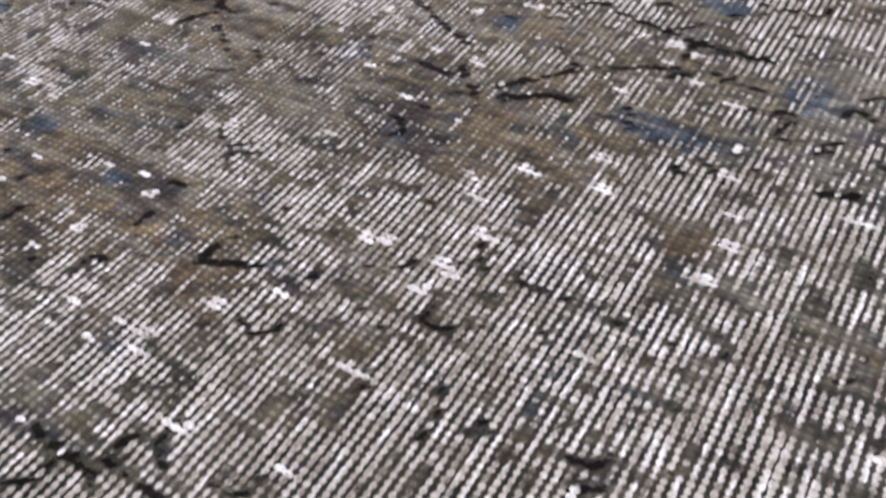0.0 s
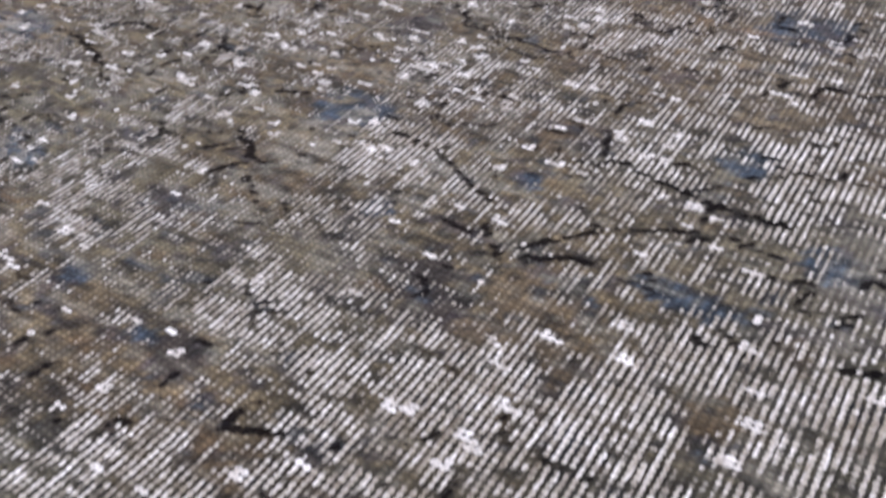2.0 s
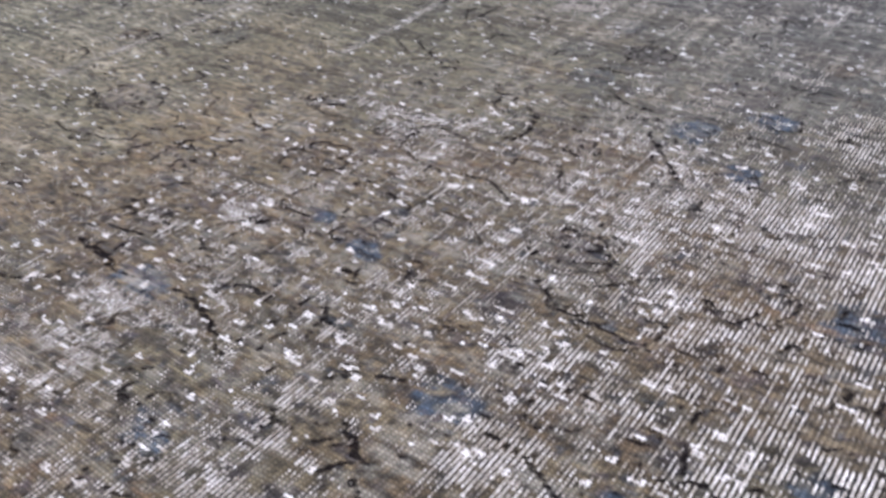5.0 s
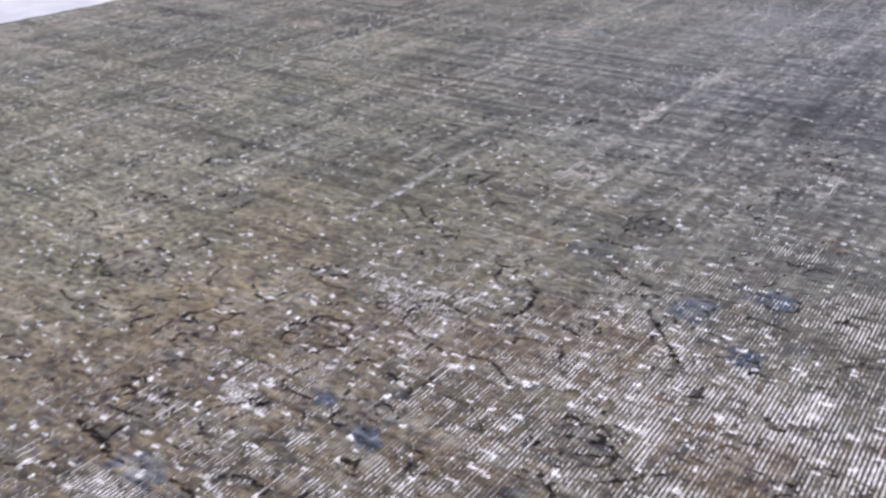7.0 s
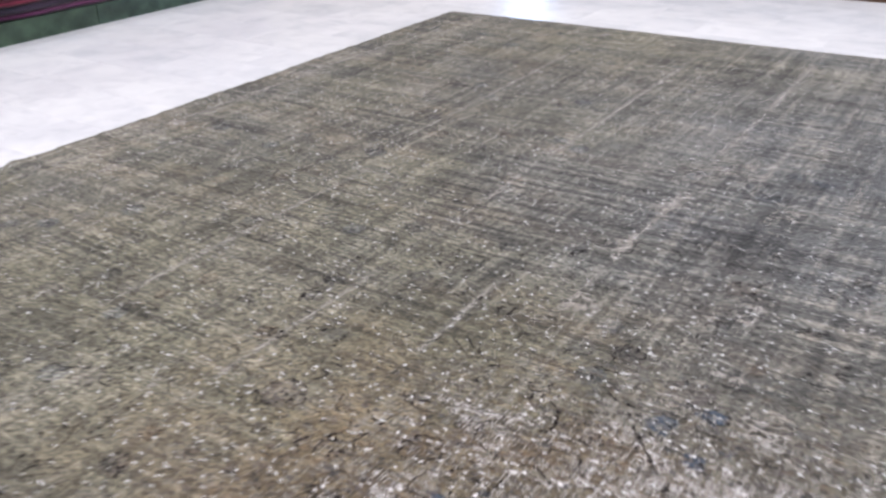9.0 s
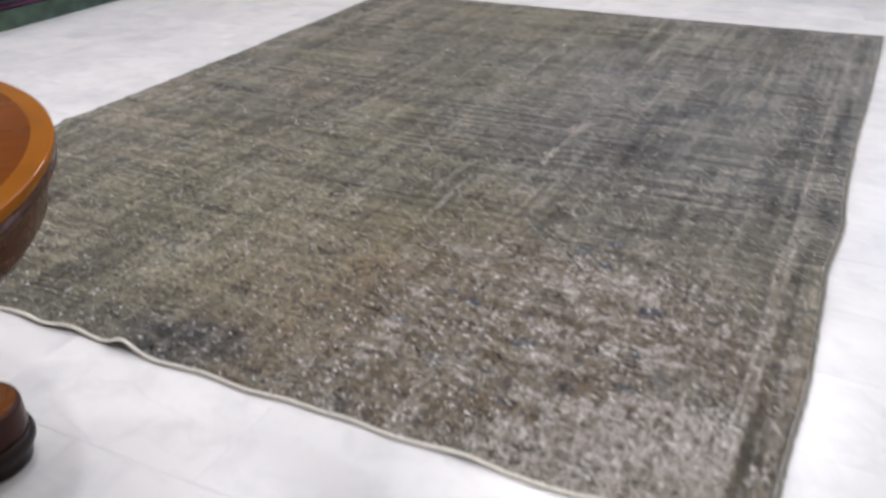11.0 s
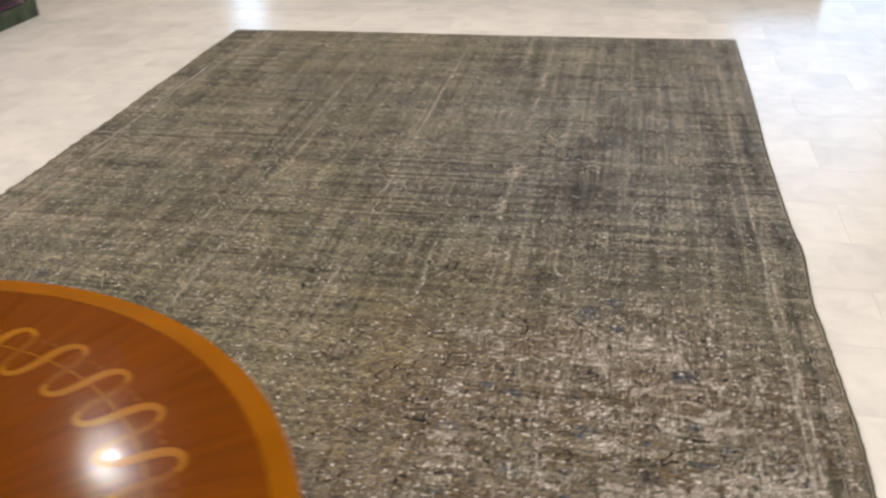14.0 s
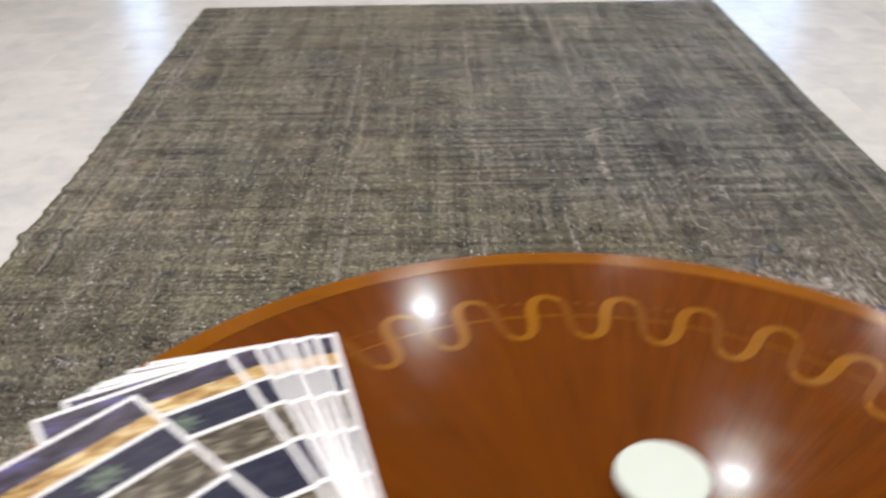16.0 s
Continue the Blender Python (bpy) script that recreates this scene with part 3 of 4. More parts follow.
BARE_MID = [(-0.592, 0.743, 0.034, 0.031), (-0.493, 0.797, 0.037, 0.059), (-0.597, 0.691, 0.03, 0.031), (-0.482, 0.637, 0.034, 0.038), (-0.562, 0.511, 0.028, 0.028), (-0.484, 0.54, 0.026, 0.021),
            (-0.389, 0.653, 0.023, 0.032), (-0.399, 0.724, 0.026, 0.037), (-0.47, 1.033, 0.033, 0.048), (-0.947, 0.522, 0.038, 0.022), (-0.949, 0.355, 0.033, 0.021), (-0.913, 0.314, 0.025, 0.015),
            (-0.712, 0.425, 0.022, 0.018), (-0.7, 0.495, 0.039, 0.026), (-0.704, 0.359, 0.022, 0.021), (-0.697, 0.301, 0.025, 0.022), (-0.696, 0.246, 0.028, 0.02), (-0.572, 0.368, 0.022, 0.027),
            (-0.568, 0.27, 0.019, 0.016), (-0.734, 0.17, 0.029, 0.019)]
BARE_FIELD = [(-0.929, 0.533, 0.03, 0.022), (-0.991, 0.467, 0.036, 0.027), (-0.946, 0.419, 0.04, 0.028), (-0.855, 0.49, 0.03, 0.023), (-0.71, 0.758, 0.03, 0.041), (-0.594, 0.734, 0.034, 0.046),
              (-0.504, 0.754, 0.035, 0.044), (-0.649, 1.015, 0.021, 0.039), (-0.613, 1.41, 0.044, 0.086), (-0.684, 1.943, 0.032, 0.08), (-0.581, 1.15, 0.031, 0.03), (-0.51, 0.983, 0.032, 0.031),
              (-0.976, 1.569, 0.042, 0.058), (-0.978, 1.858, 0.055, 0.067), (-0.962, 1.256, 0.034, 0.036), (-0.855, 2.212, 0.077, 0.069), (-0.785, 0.793, 0.026, 0.026), (-0.862, 0.794, 0.026, 0.025)]
KEPT_NEAR = [(-0.611, 0.333, 0.031, 0.032), (-0.673, 0.338, 0.024, 0.02), (-0.617, 0.242, 0.029, 0.019), (-0.636, 0.179, 0.021, 0.014), (-0.525, 0.181, 0.031, 0.02), (-0.492, 0.161, 0.016, 0.012),
             (-0.51, 0.117, 0.011, 0.009), (-0.498, 0.315, 0.021, 0.022), (-0.483, 0.423, 0.029, 0.03), (-0.429, 0.325, 0.018, 0.018), (-0.394, 0.308, 0.017, 0.015), (-0.31, 0.286, 0.012, 0.012),
             (-0.308, 0.255, 0.013, 0.011), (-0.282, 0.266, 0.014, 0.011), (-0.257, 0.263, 0.013, 0.012), (-0.231, 0.255, 0.009, 0.016), (-0.415, 0.172, 0.012, 0.008), (-0.423, 0.122, 0.01, 0.009),
             (-0.4, 0.142, 0.009, 0.008), (-0.557, 0.183, 0.017, 0.011)]
KEPT_MID = [(-0.804, 0.566, 0.058, 0.038), (-0.648, 0.47, 0.029, 0.023), (-0.614, 0.343, 0.028, 0.027), (-0.628, 0.555, 0.026, 0.023), (-0.546, 0.555, 0.023, 0.016), (-0.829, 0.324, 0.04, 0.027),
            (-0.644, 0.394, 0.021, 0.022), (-0.665, 0.294, 0.024, 0.018), (-0.768, 0.36, 0.019, 0.015), (-0.704, 0.208, 0.016, 0.011)]


def draw_line(img, pts, width, strength=1.0):
    """A dark outline: its field falls off from the middle of the line."""
    for (xa, ya), (xb, yb) in zip(pts, pts[1:]):
        cx, cy = (xa + xb) / 2, (ya + yb) / 2
        half = math.hypot(xb - xa, yb - ya) / 2

        def fn(dx, dy, w):
            ux, uy = (xb - xa) / 2, (yb - ya) / 2
            t = np.clip((dx * ux + dy * uy) / (ux * ux + uy * uy + 1e-12), -1, 1)
            d = np.hypot(dx - t * ux, dy - t * uy)
            img[w] = np.maximum(img[w], strength * np.clip(1 - d / width, 0, 1))
        stamp(cx, cy, half + width, fn)


def arc(x0, y0, x1, y1, bow, n=9):
    """A bowed stroke between two places."""
    px, py = -(y1 - y0), x1 - x0
    return [(x0 + (x1 - x0) * k / n + px * bow * math.sin(math.pi * k / n), y0 + (y1 - y0) * k / n + py * bow * math.sin(math.pi * k / n)) for k in range(n + 1)]


def rosette(img, ink, cx, cy, r, petals, turn, fill, seed, strength):
    """A blossom: a ring of hooked petals round a dark heart."""
    rr = np.random.default_rng(seed)

    def fn(dx, dy, w):
        d = np.hypot(dx, dy)
        tint(img[w], (d < r) * (rr.random(d.shape) < 0.7) * 0.40 * strength, fill)
    stamp(cx, cy, r * 1.3, fn)
    for k in range(petals):
        a = turn + math.tau * k / petals
        if rr.random() < 0.25:
            continue
        a += rr.uniform(-0.25, 0.25)
        px, py, q = cx + 0.68 * r * math.cos(a), cy + 0.68 * r * math.sin(a), r * rr.uniform(0.20, 0.42)
        sweep = rr.uniform(1.6, 4.6)
        pts = [(px + q * math.cos(a - sweep / 2 + sweep * n / 7), py + q * math.sin(a - sweep / 2 + sweep * n / 7)) for n in range(8)]
        draw_line(ink, pts, 0.0039, strength)
    draw_line(ink, [(cx - r * 0.15, cy), (cx + r * 0.15, cy)], 0.0042, strength)


def draw_pattern(img):
    ink = np.zeros(SH)
    r = np.random.default_rng(21)
    cols = [BLUE, PLUM, NAVY, (0.11, 0.105, 0.10), (0.16, 0.10, 0.055)]
    # all-over vine and blossom repeat, drawn in thin dark outlines
    for gy in range(36):
        for gx in range(27):
            x = -RUG_W + 0.06 + gx * 0.106 + r.uniform(-0.035, 0.035) + 0.05 * (gy % 2)
            y = 0.05 + gy * 0.104 + r.uniform(-0.035, 0.035)
            s = r.uniform(0.75, 1.0)
            close = x > -0.70 and y < 0.52
            if r.random() < (0.0 if close else 0.30):
                rosette(img, ink, x, y, r.uniform(0.020, 0.036), int(r.integers(4, 8)), r.uniform(0, 6), cols[int(r.integers(0, 5))], int(r.integers(1e6)), s)
            near = x > -1.0 and y < 0.55
            s *= 1.0 if math.hypot(x + 0.5, y - 0.4) < 1.3 else 0.72
            for k in range(int(r.integers(2, 5)) - (9 if close else 3 if near else 1)):
                a = r.uniform(0, math.tau)
                l = r.uniform(0.018, 0.085)
                o = r.uniform(0.005, 0.05)
                b = r.uniform(0, math.tau)
                xa, ya = x + o * math.cos(b), y + o * math.sin(b)
                draw_line(ink, arc(xa, ya, xa + l * math.cos(a), ya + l * math.sin(a), r.uniform(-0.6, 0.6)), r.uniform(0.0037, 0.0046), s * r.uniform(0.8, 1.0))
                if r.random() < 0.5:
                    h = r.uniform(0.012, 0.022)
                    xe, ye = xa + l * math.cos(a), ya + l * math.sin(a)
                    draw_line(ink, arc(xe, ye, xe + h * math.cos(a + 1.8), ye + h * math.sin(a + 1.8), 0.4, 5), 0.0050, s)
    for k, (x, y, rad) in enumerate(((-0.967, 0.655, 0.040), (-1.279, 0.655, 0.045), (-1.241, 0.554, 0.020), (-1.079, 0.565, 0.016), (-1.161, 0.565, 0.018),
                                     (-0.729, 0.835, 0.022), (-0.645, 0.650, 0.035), (-0.625, 1.059, 0.045))):
        rosette(img, ink, x, y, rad, 6, k, PLUM if k % 2 else (0.06, 0.045, 0.035), 100 + k, 1.0)
    spots = fractal(SH, (5, 3), 91, 2)
    for col, spread in ((BLUE, BLUES), (PLUM_DARK, PLUMS), (BROWN_WOOL, BROWNS)):
        for x, y, rx, ry in spread:
            tint(img, (blob(x, y, rx * 1.2, ry * 1.2) * (0.1 + 1.3 * spots + 0.5 * rng.random(SH)) > 0.46) * 0.80, col)
    # small dark and coloured fillings left of the old drawing
    near = 0.12 + 0.78 * step(1.2, 0.4, np.hypot(KX + 0.40, KY - 0.25))
    loose = 0.16 * (rng.random(SH) - 0.5)
    for col, k, cell, cut in (((0.026, 0.021, 0.023), 93, (3.2, 2.2), 0.66), ((0.045, 0.062, 0.090), 94, (4, 2.6), 0.72), ((0.078, 0.066, 0.074), 95, (5, 3), 0.68), ((0.150, 0.105, 0.060), 96, (6, 4), 0.72), ((0.20, 0.185, 0.150), 98, (4, 3), 0.70)):
        tint(img, (fractal(SH, cell, k, 2) + loose > cut) * near * 0.75, col)
    # border lines
    for d in (0.055, 0.125):
        tint(img, (np.abs(edge_in - d) < 0.006) * (fractal(SH, (9, 30), int(d * 1000)) > 0.42) * 0.75, (0.04, 0.038, 0.035))
    lines = step(0.35, 0.6, fractal(SH, (6, 60), 61))
    tint(img, (0.29 + 0.42 * lines) * np.exp(-((KX + 0.072) / 0.011) ** 4) * (0.35 + 0.65 * step(3.4, 1.8, KY)), (0.034, 0.034, 0.027))
    tint(img, 0.4 * (0.3 + 0.7 * lines) * np.exp(-((KX + 0.106) / 0.006) ** 2), (0.27, 0.25, 0.205))
    tint(img, 0.6 * lines * np.exp(-((KX + 0.140) / 0.006) ** 2), (0.04, 0.04, 0.034))
    tint(img, 0.5 * lines * np.exp(-((KX + RUG_W - 0.09) / 0.010) ** 2), (0.04, 0.04, 0.034))
    # knots of the outline that have fallen out
    ink *= np.where(rng.random(SH) < 0.10, 0.4, 1.0) * np.where(fractal(SH, (9, 9), 97, 2) < 0.36, 0.5, 1.0)
    # the branch, leaves and hooked stems that stand out near the corner
    q = np.random.default_rng(23)
    old = ink.copy()
    for wd, *pts in BRANCHES + LEAVES + STEMS + TWIGS:
        fine = [pts[0]]
        for (xa, ya), (xb, yb) in zip(pts, pts[1:]):
            n = max(2, int(math.hypot(xb - xa, yb - ya) / 0.009))
            fine += [(xa + (xb - xa) * k / n + q.uniform(-0.0018, 0.0018), ya + (yb - ya) * k / n + q.uniform(-0.0018, 0.0018)) for k in range(1, n + 1)]
        draw_line(ink, fine, 0.0034 + 0.0009 * wd, 1.0)
    for k in range(330):
        x, y, a, l = q.uniform(-0.95, -0.14), q.uniform(0.04, 0.75), q.normal(0.2, 0.9), q.uniform(0.004, 0.026)
        draw_line(ink, arc(x, y, x + l * math.cos(a), y + l * math.sin(a), q.uniform(-0.5, 0.5), 4), q.uniform(0.0030, 0.0046), q.uniform(0.75, 1.0))
    ink = np.where(ink > old, ink * np.where(rng.random(SH) < 0.20, 0.3, 1.0) * (0.75 + 0.4 * rng.random(SH)), ink)
    return img, ink


CREASES = [(-0.97, 1.22, 3.8, 0.013, 0.75), (-1.15, 0.93, 1.22, 0.011, 0.55), (-1.43, 0.65, 3.4, 0.008, 0.7), (-1.86, 0.7, 1.7, 0.008, 0.65), (-1.93, 1.6, 3.75, 0.008, 0.65),
           (-0.70, 2.3, 3.7, 0.010, 0.5), (-0.545, 1.7, 3.8, 0.008, 0.5), (-0.098, 0.0, 1.6, 0.004, 1.5), (-0.120, 0.0, 3.8, 0.0045, 1.5), (-2.735, 0.8, 3.5, 0.007, 0.9), (-2.56, 0.7, 1.7, 0.010, 0.6), (-2.70, 1.5, 3.2, 0.022, 0.4),
           (-0.040, 0.1, 1.2, 0.012, 0.4), (-2.25, 0.5, 1.8, 0.007, 0.4), (-0.80, 2.0, 3.6, 0.006, 0.5), (-0.40, 1.9, 3.4, 0.006, 0.4)]


def patch(spread, grow, edge):
    """A field of ragged patches."""
    m = np.zeros(SH)
    for x, y, rx, ry in spread:
        m = np.maximum(m, blob(x, y, rx * grow, ry * grow))
    return step(0.08, 0.85, m * (1 + 0.8 * edge) + 0.35 * edge * step(0.02, 0.2, m))


def wear_field():
    """How likely the pile of each knot is worn down to the cotton."""
    edge = fractal(SH, (8, 9), 5, 3) - 0.5
    rag = 1.6 * (fractal(SH, (7, 2.6), 55, 2) - 0.5) + edge
    m = 0.10 + 0.12 * step(0.50, 0.72, fractal(SH, (110, 110), 6)) + 0.32 * step(0.95, 0.40, np.hypot(KX + 0.42, KY - 0.30))
    # the corner and the strip along the end are the barest
    m = np.maximum(m, 0.72 * step(0.44, 0.16, np.hypot((KX + 0.25) * 0.80, (KY - 0.12) * 1.05)))
    m = np.maximum(m, 0.68 * step(0.30, 0.14, KY + 0.35 * np.maximum(-KX - 0.40, 0)) * step(-0.78, -0.45, KX))
    m = np.maximum(m, 0.46 * step(-0.60, -0.40, KX) * step(1.25, 0.60, KY))
    m = np.maximum(m, 0.82 * patch(BARE_NEAR, 1.4, rag))
    m = np.maximum(m, 0.62 * patch(BARE_MID, 1.35, rag))
    m = np.maximum(m, 0.52 * patch(BARE_FIELD, 1.25, rag))
    m = m * (1 - 0.55 * patch(KEPT_NEAR + KEPT_MID, 1.35, rag))
    m = m * (1 - 0.35 * patch(BLUES + PLUMS, 1.1, rag))
    # a wedge rubbed bare, its point towards the field
    u, v = (KX + 1.04), (0.812 - KY)
    m = np.maximum(m, 0.48 * (u > 0) * (v > -0.03 * u) * (v < 0.70 * u + 0.004) * step(0.34, 0.16, u))
    m = m + 0.20 * (fractal(SH, (3, 40), 8, 2) - 0.5) + 0.38 * (fractal(SH, (40, 2.5), 9, 2) - 0.5)
    p = 0.05 + 0.93 * step(0.06, 0.80, m + 0.36 * edge + 0.20 * (rag - edge))
    # the dark guard stripe of the side border kept its pile
    p = p * (1 - 0.9 * np.exp(-((KX + 0.072) / 0.015) ** 4) * (0.6 + 0.4 * step(0.3, 0.6, lattice(SH, (4, 40), 63))))
    p = p * (1 - 0.45 * step(-0.062, -0.045, KX))
    # creases along the warp, worn pale
    for x, ya, yb, wd, k in CREASES:
        wob = min(0.014, 0.9 * wd) * (lattice((1, NY + 1), (1, 90), int(-x * 999)) - 0.5)
        run = 0.34 + 0.85 * step(0.35, 0.7, 0.5 * lattice((1, NY + 1), (1, 45), int(-x * 777)) + 0.5 * lattice(SH, (2, 7), int(-x * 333)))
        fat = wd * (0.6 + 0.8 * step(0.5, 0.8, lattice((1, NY + 1), (1, 35), int(-x * 555))))
        p = p + k * run * np.exp(-((KX - x - wob) / fat) ** 2) * step(ya - 0.05, ya, KY) * step(yb + 0.1, yb, KY)
    return p


def weave():
    img, ink = draw_pattern(wool_field())
    # the dyes: olive against brown, greyer far out in the field
    grey = img.mean(axis=2, keepdims=True)
    img = np.clip(grey + (1.04 - 0.20 * step(0.8, 1.4, np.hypot(KX + 0.45, KY - 0.4)))[..., None] * (img - grey), 0.004, 1) * np.array((0.99, 1.0, 0.985))
    brown = (step(0.50, 0.66, fractal(SH, (62, 44), 77, 3)) * step(1.3, 0.7, np.hypot(KX + 0.45, KY - 0.4)))[..., None]
    img *= 1 + brown * np.array((0.07, -0.02, -0.07))
    # rows of knots that faded or were rubbed together: fine streaks along and across, bands and blocks
    across_lines = 0.45 * lattice(SH, (75, 1.3), 11) + 0.55 * fractal(SH, (80, 8), 12, 3)
    along_lines = 0.42 * lattice(SH, (1.6, 120), 13) + 0.58 * fractal(SH, (12, 100), 14, 3)
    bands = 0.5 * fractal(SH, (170, 22), 16, 2) + 0.5 * fractal(SH, (28, 190), 19, 2)
    blocks = fractal(SH, (22, 16), 15, 3)
    far = 0.46 + 0.54 * step(0.45, 1.4, np.hypot(KX + 0.4, KY - 0.3))
    shade = 1 + far * (1.15 * (across_lines - 0.5) + 1.35 * (along_lines - 0.5) + 0.5 * (blocks - 0.5) + 1.15 * (bands - 0.5))
    img *= 0.99 * np.clip(shade, 0.30, 2.0)[..., None]
    deep = 0.10 * (blob(-0.62, 1.45, 0.62, 0.65) + 0.6 * blob(-0.35, 0.95, 0.25, 0.25)) * step(0.30, 0.70, fractal(SH, (34, 26), 81, 3))
    img *= (1 - np.clip(deep, 0, 0.6))[..., None]
    pale = step(0.52, 0.70, 0.5 * along_lines + 0.5 * across_lines + 0.12 * (rng.random(SH) - 0.5)) * (0.35 + 0.65 * step(-1.9, -0.3, KX) + 0.55 * step(-2.0, -2.7, KX))
    tint(img, 0.85 * np.clip(pale, 0, 1), (0.290, 0.264, 0.216))
    # along the creases the wool is rubbed pale
    for x, ya, yb, wd, k in CREASES:
        wob = min(0.014, 0.9 * wd) * (lattice((1, NY + 1), (1, 90), int(-x * 999)) - 0.5)
        worn = step(0.30, 0.65, 0.6 * lattice((1, NY + 1), (1, 50), int(-x * 777)) + 0.4 * lattice(SH, (2, 5), int(-x * 333)))
        tint(img, 0.75 * min(k, 1) * worn * np.exp(-((KX - x - wob) / (0.004 + 0.45 * wd)) ** 2) * step(ya - 0.05, ya, KY) * step(yb + 0.1, yb, KY), (0.36, 0.335, 0.29))
    # single rows that came out dark, most of them in the middle of the field
    dark = far * step(0.62, 0.78, lattice(SH, (80, 1.9), 25)) * step(0.45, 0.7, lattice(SH, (90, 50), 26) + 0.35 * blob(-1.15, 1.75, 0.5, 0.3))
    img *= (1 - 0.6 * dark)[..., None]
    for k in range(11):
        y = 1.50 + 0.055 * k + 0.012 * math.sin(k * 2.7)
        wave = 0.012 * (lattice((NX + 1, 1), (60, 1), 300 + k) - 0.5)
        reach = step(-1.75 - 0.15 * math.sin(k * 1.9), -1.50, KX) * step(-0.62 + 0.12 * math.sin(k * 3.1), -0.85, KX)
        img *= (1 - 0.55 * reach * np.exp(-((KY - y - wave) / 0.0085) ** 2) * (0.5 + lattice(SH, (40, 4), 320 + k)))[..., None]
    # single knots and short runs of two or three along a row
    dash = 0.6 * lattice(SH, (2.4, 1.0), 27) + 0.4 * rng.random(SH)
    img *= np.clip(1 + (0.30 + 2.0 * far) * (dash - 0.5), 0.3, 1.9)[..., None]
    img *= (1 - 0.7 * (lattice(SH, (1.8, 1.0), 28) > 0.80))[..., None]
    img *= (0.88 + 0.12 * step(0.20, 0.55, np.hypot(KX + 0.33, KY - 0.22)))[..., None]
    p = wear_field()
    runs = 0.40 * lattice(SH, (1.0, 9.0), 17) + 0.25 * lattice(SH, (2.6, 2.2), 18) + 0.35 * rng.random(SH)
    q = np.clip(p, 0, 0.985)
    level = np.quantile(runs, np.linspace(0, 1, 201))[np.clip((q * 200).astype(int), 0, 200)]
    bare = np.clip((level - runs) / 0.34 + 0.5, 0, 1)
    # short runs along a row where the wool stayed
    stay = step(0.60, 0.80, 0.7 * lattice(SH, (3.4, 1.1), 29) + 0.3 * rng.random(SH))
    bare *= 1 - 0.75 * stay
    img *= (1 - 0.45 * stay * step(0.15, 0.5, p))[..., None]
    bare *= (ink < 0.45) | (rng.random(SH) < 0.12)
    # here and there a whole knot of white cotton lies bare, on one thread or two, seldom more
    seed = (rng.random(SH) < (0.0098 + 0.0060 * step(1.65, 0.6, np.hypot(1.15 * (KX + 0.55), KY - 0.3))) * (0.3 + 1.4 * fractal(SH, (24, 20), 20, 2)) * (1 - 0.55 * step(0.6, 0.35, np.hypot(KX + 0.2, 1.1 * (KY - 0.15))))) * (0.72 + 0.28 * rng.random(SH))
    across = seed.copy()
    double = seed * (rng.random(SH) < 0.8)
    across[1:] = np.maximum(across[1:], double[:-1])
    longer = double * (rng.random(SH) < 0.15)
    across[2:] = np.maximum(across[2:], longer[:-2])
    taller = across * (rng.random(SH) < 0.20)
    across[:, 1:] = np.maximum(across[:, 1:], taller[:, :-1])
    bare = np.maximum(bare, across)
    tone = 0.26 * lattice(SH, (1.0, 10.0), 41) + 0.34 * rng.random(SH) + 0.18 * lattice(SH, (3.5, 1.2), 43) + 0.24 * np.clip(2.6 * fractal(SH, (12, 10), 42, 3) - 0.75, 0, 1)
    return img, bare, across, ink, tone, np.maximum(np.clip(q, 0, 1), 0.8 * across)


WOOL, BARE, ACROSS, INK, TONE, WEAR = weave()


def rug_height(x, y):
    """The rug's lie on the floor, a little uneven."""
    e = np.exp(-((y / 0.10) ** 2))
    lift = 0.022 * np.exp(-((x + 1.47) / 0.042) ** 2) + 0.010 * np.exp(-((x + 1.66) / 0.05) ** 2) + 0.006 * np.exp(-((x + 0.57) / 0.05) ** 2) + 0.007 * np.exp(-((x + 1.78) / 0.05) ** 2) + 0.006 * np.exp(-((x + 0.28) / 0.05) ** 2)
    side = np.exp(-((x / 0.12) ** 2)) * 0.003 * (0.5 + 0.5 * np.sin(y * 7.1 + 0.6))
    return RUG_T + e * lift + side + 0.0012 * np.sin(x * 3.1 + y * 2.2) + 0.0012


def rug_plan(u, v):
    """Where a place of the weave (u across, v along, in metres) lies on the floor: edges run a little crooked."""
    kx = np.clip(-u / RUG_W, 0, 1)
    x = u - 0.012 * kx * step(2.6, 3.7, v) + (1 - kx) ** 9 * (0.010 * np.exp(-((v - 0.55) / 0.22) ** 2) + 0.012 * np.exp(-((v - 1.39) / 0.13) ** 2) - 0.009 * np.exp(-((v - 2.1) / 0.45) ** 2) - 0.007 * np.exp(-((v - 1.08) / 0.1) ** 2)) + (kx ** 60 + 0.15 * (1 - kx) ** 60) * (0.0045 * np.sin(v * 58.0) * np.sin(v * 13.0 + 1.0) + 0.0025 * np.sin(v * 113.0 + 0.5)) - kx ** 9 * (0.014 * step(2.0, 2.9, v) + 0.003 * np.sin(v * 9.3 + 2.0) + 0.024 * np.exp(-((v - 1.15) / 0.035) ** 2))
    kv = np.clip(v / RUG_L, 0, 1)
    y = v + kv * (0.035 - 0.095 * kx) + (1 - kv) ** 8 * (0.0035 * np.sin(u * 19.0) + 0.0030 * np.sin(u * 31.0 + 2.0) * step(-0.6, -1.2, u) + 0.0025 * np.sin(u * 7.0 + 1.0) + 0.0016 * np.sin(u * 37.0 + 0.4) * (0.5 + 0.5 * np.sin(u * 5.0)))
    return x, y


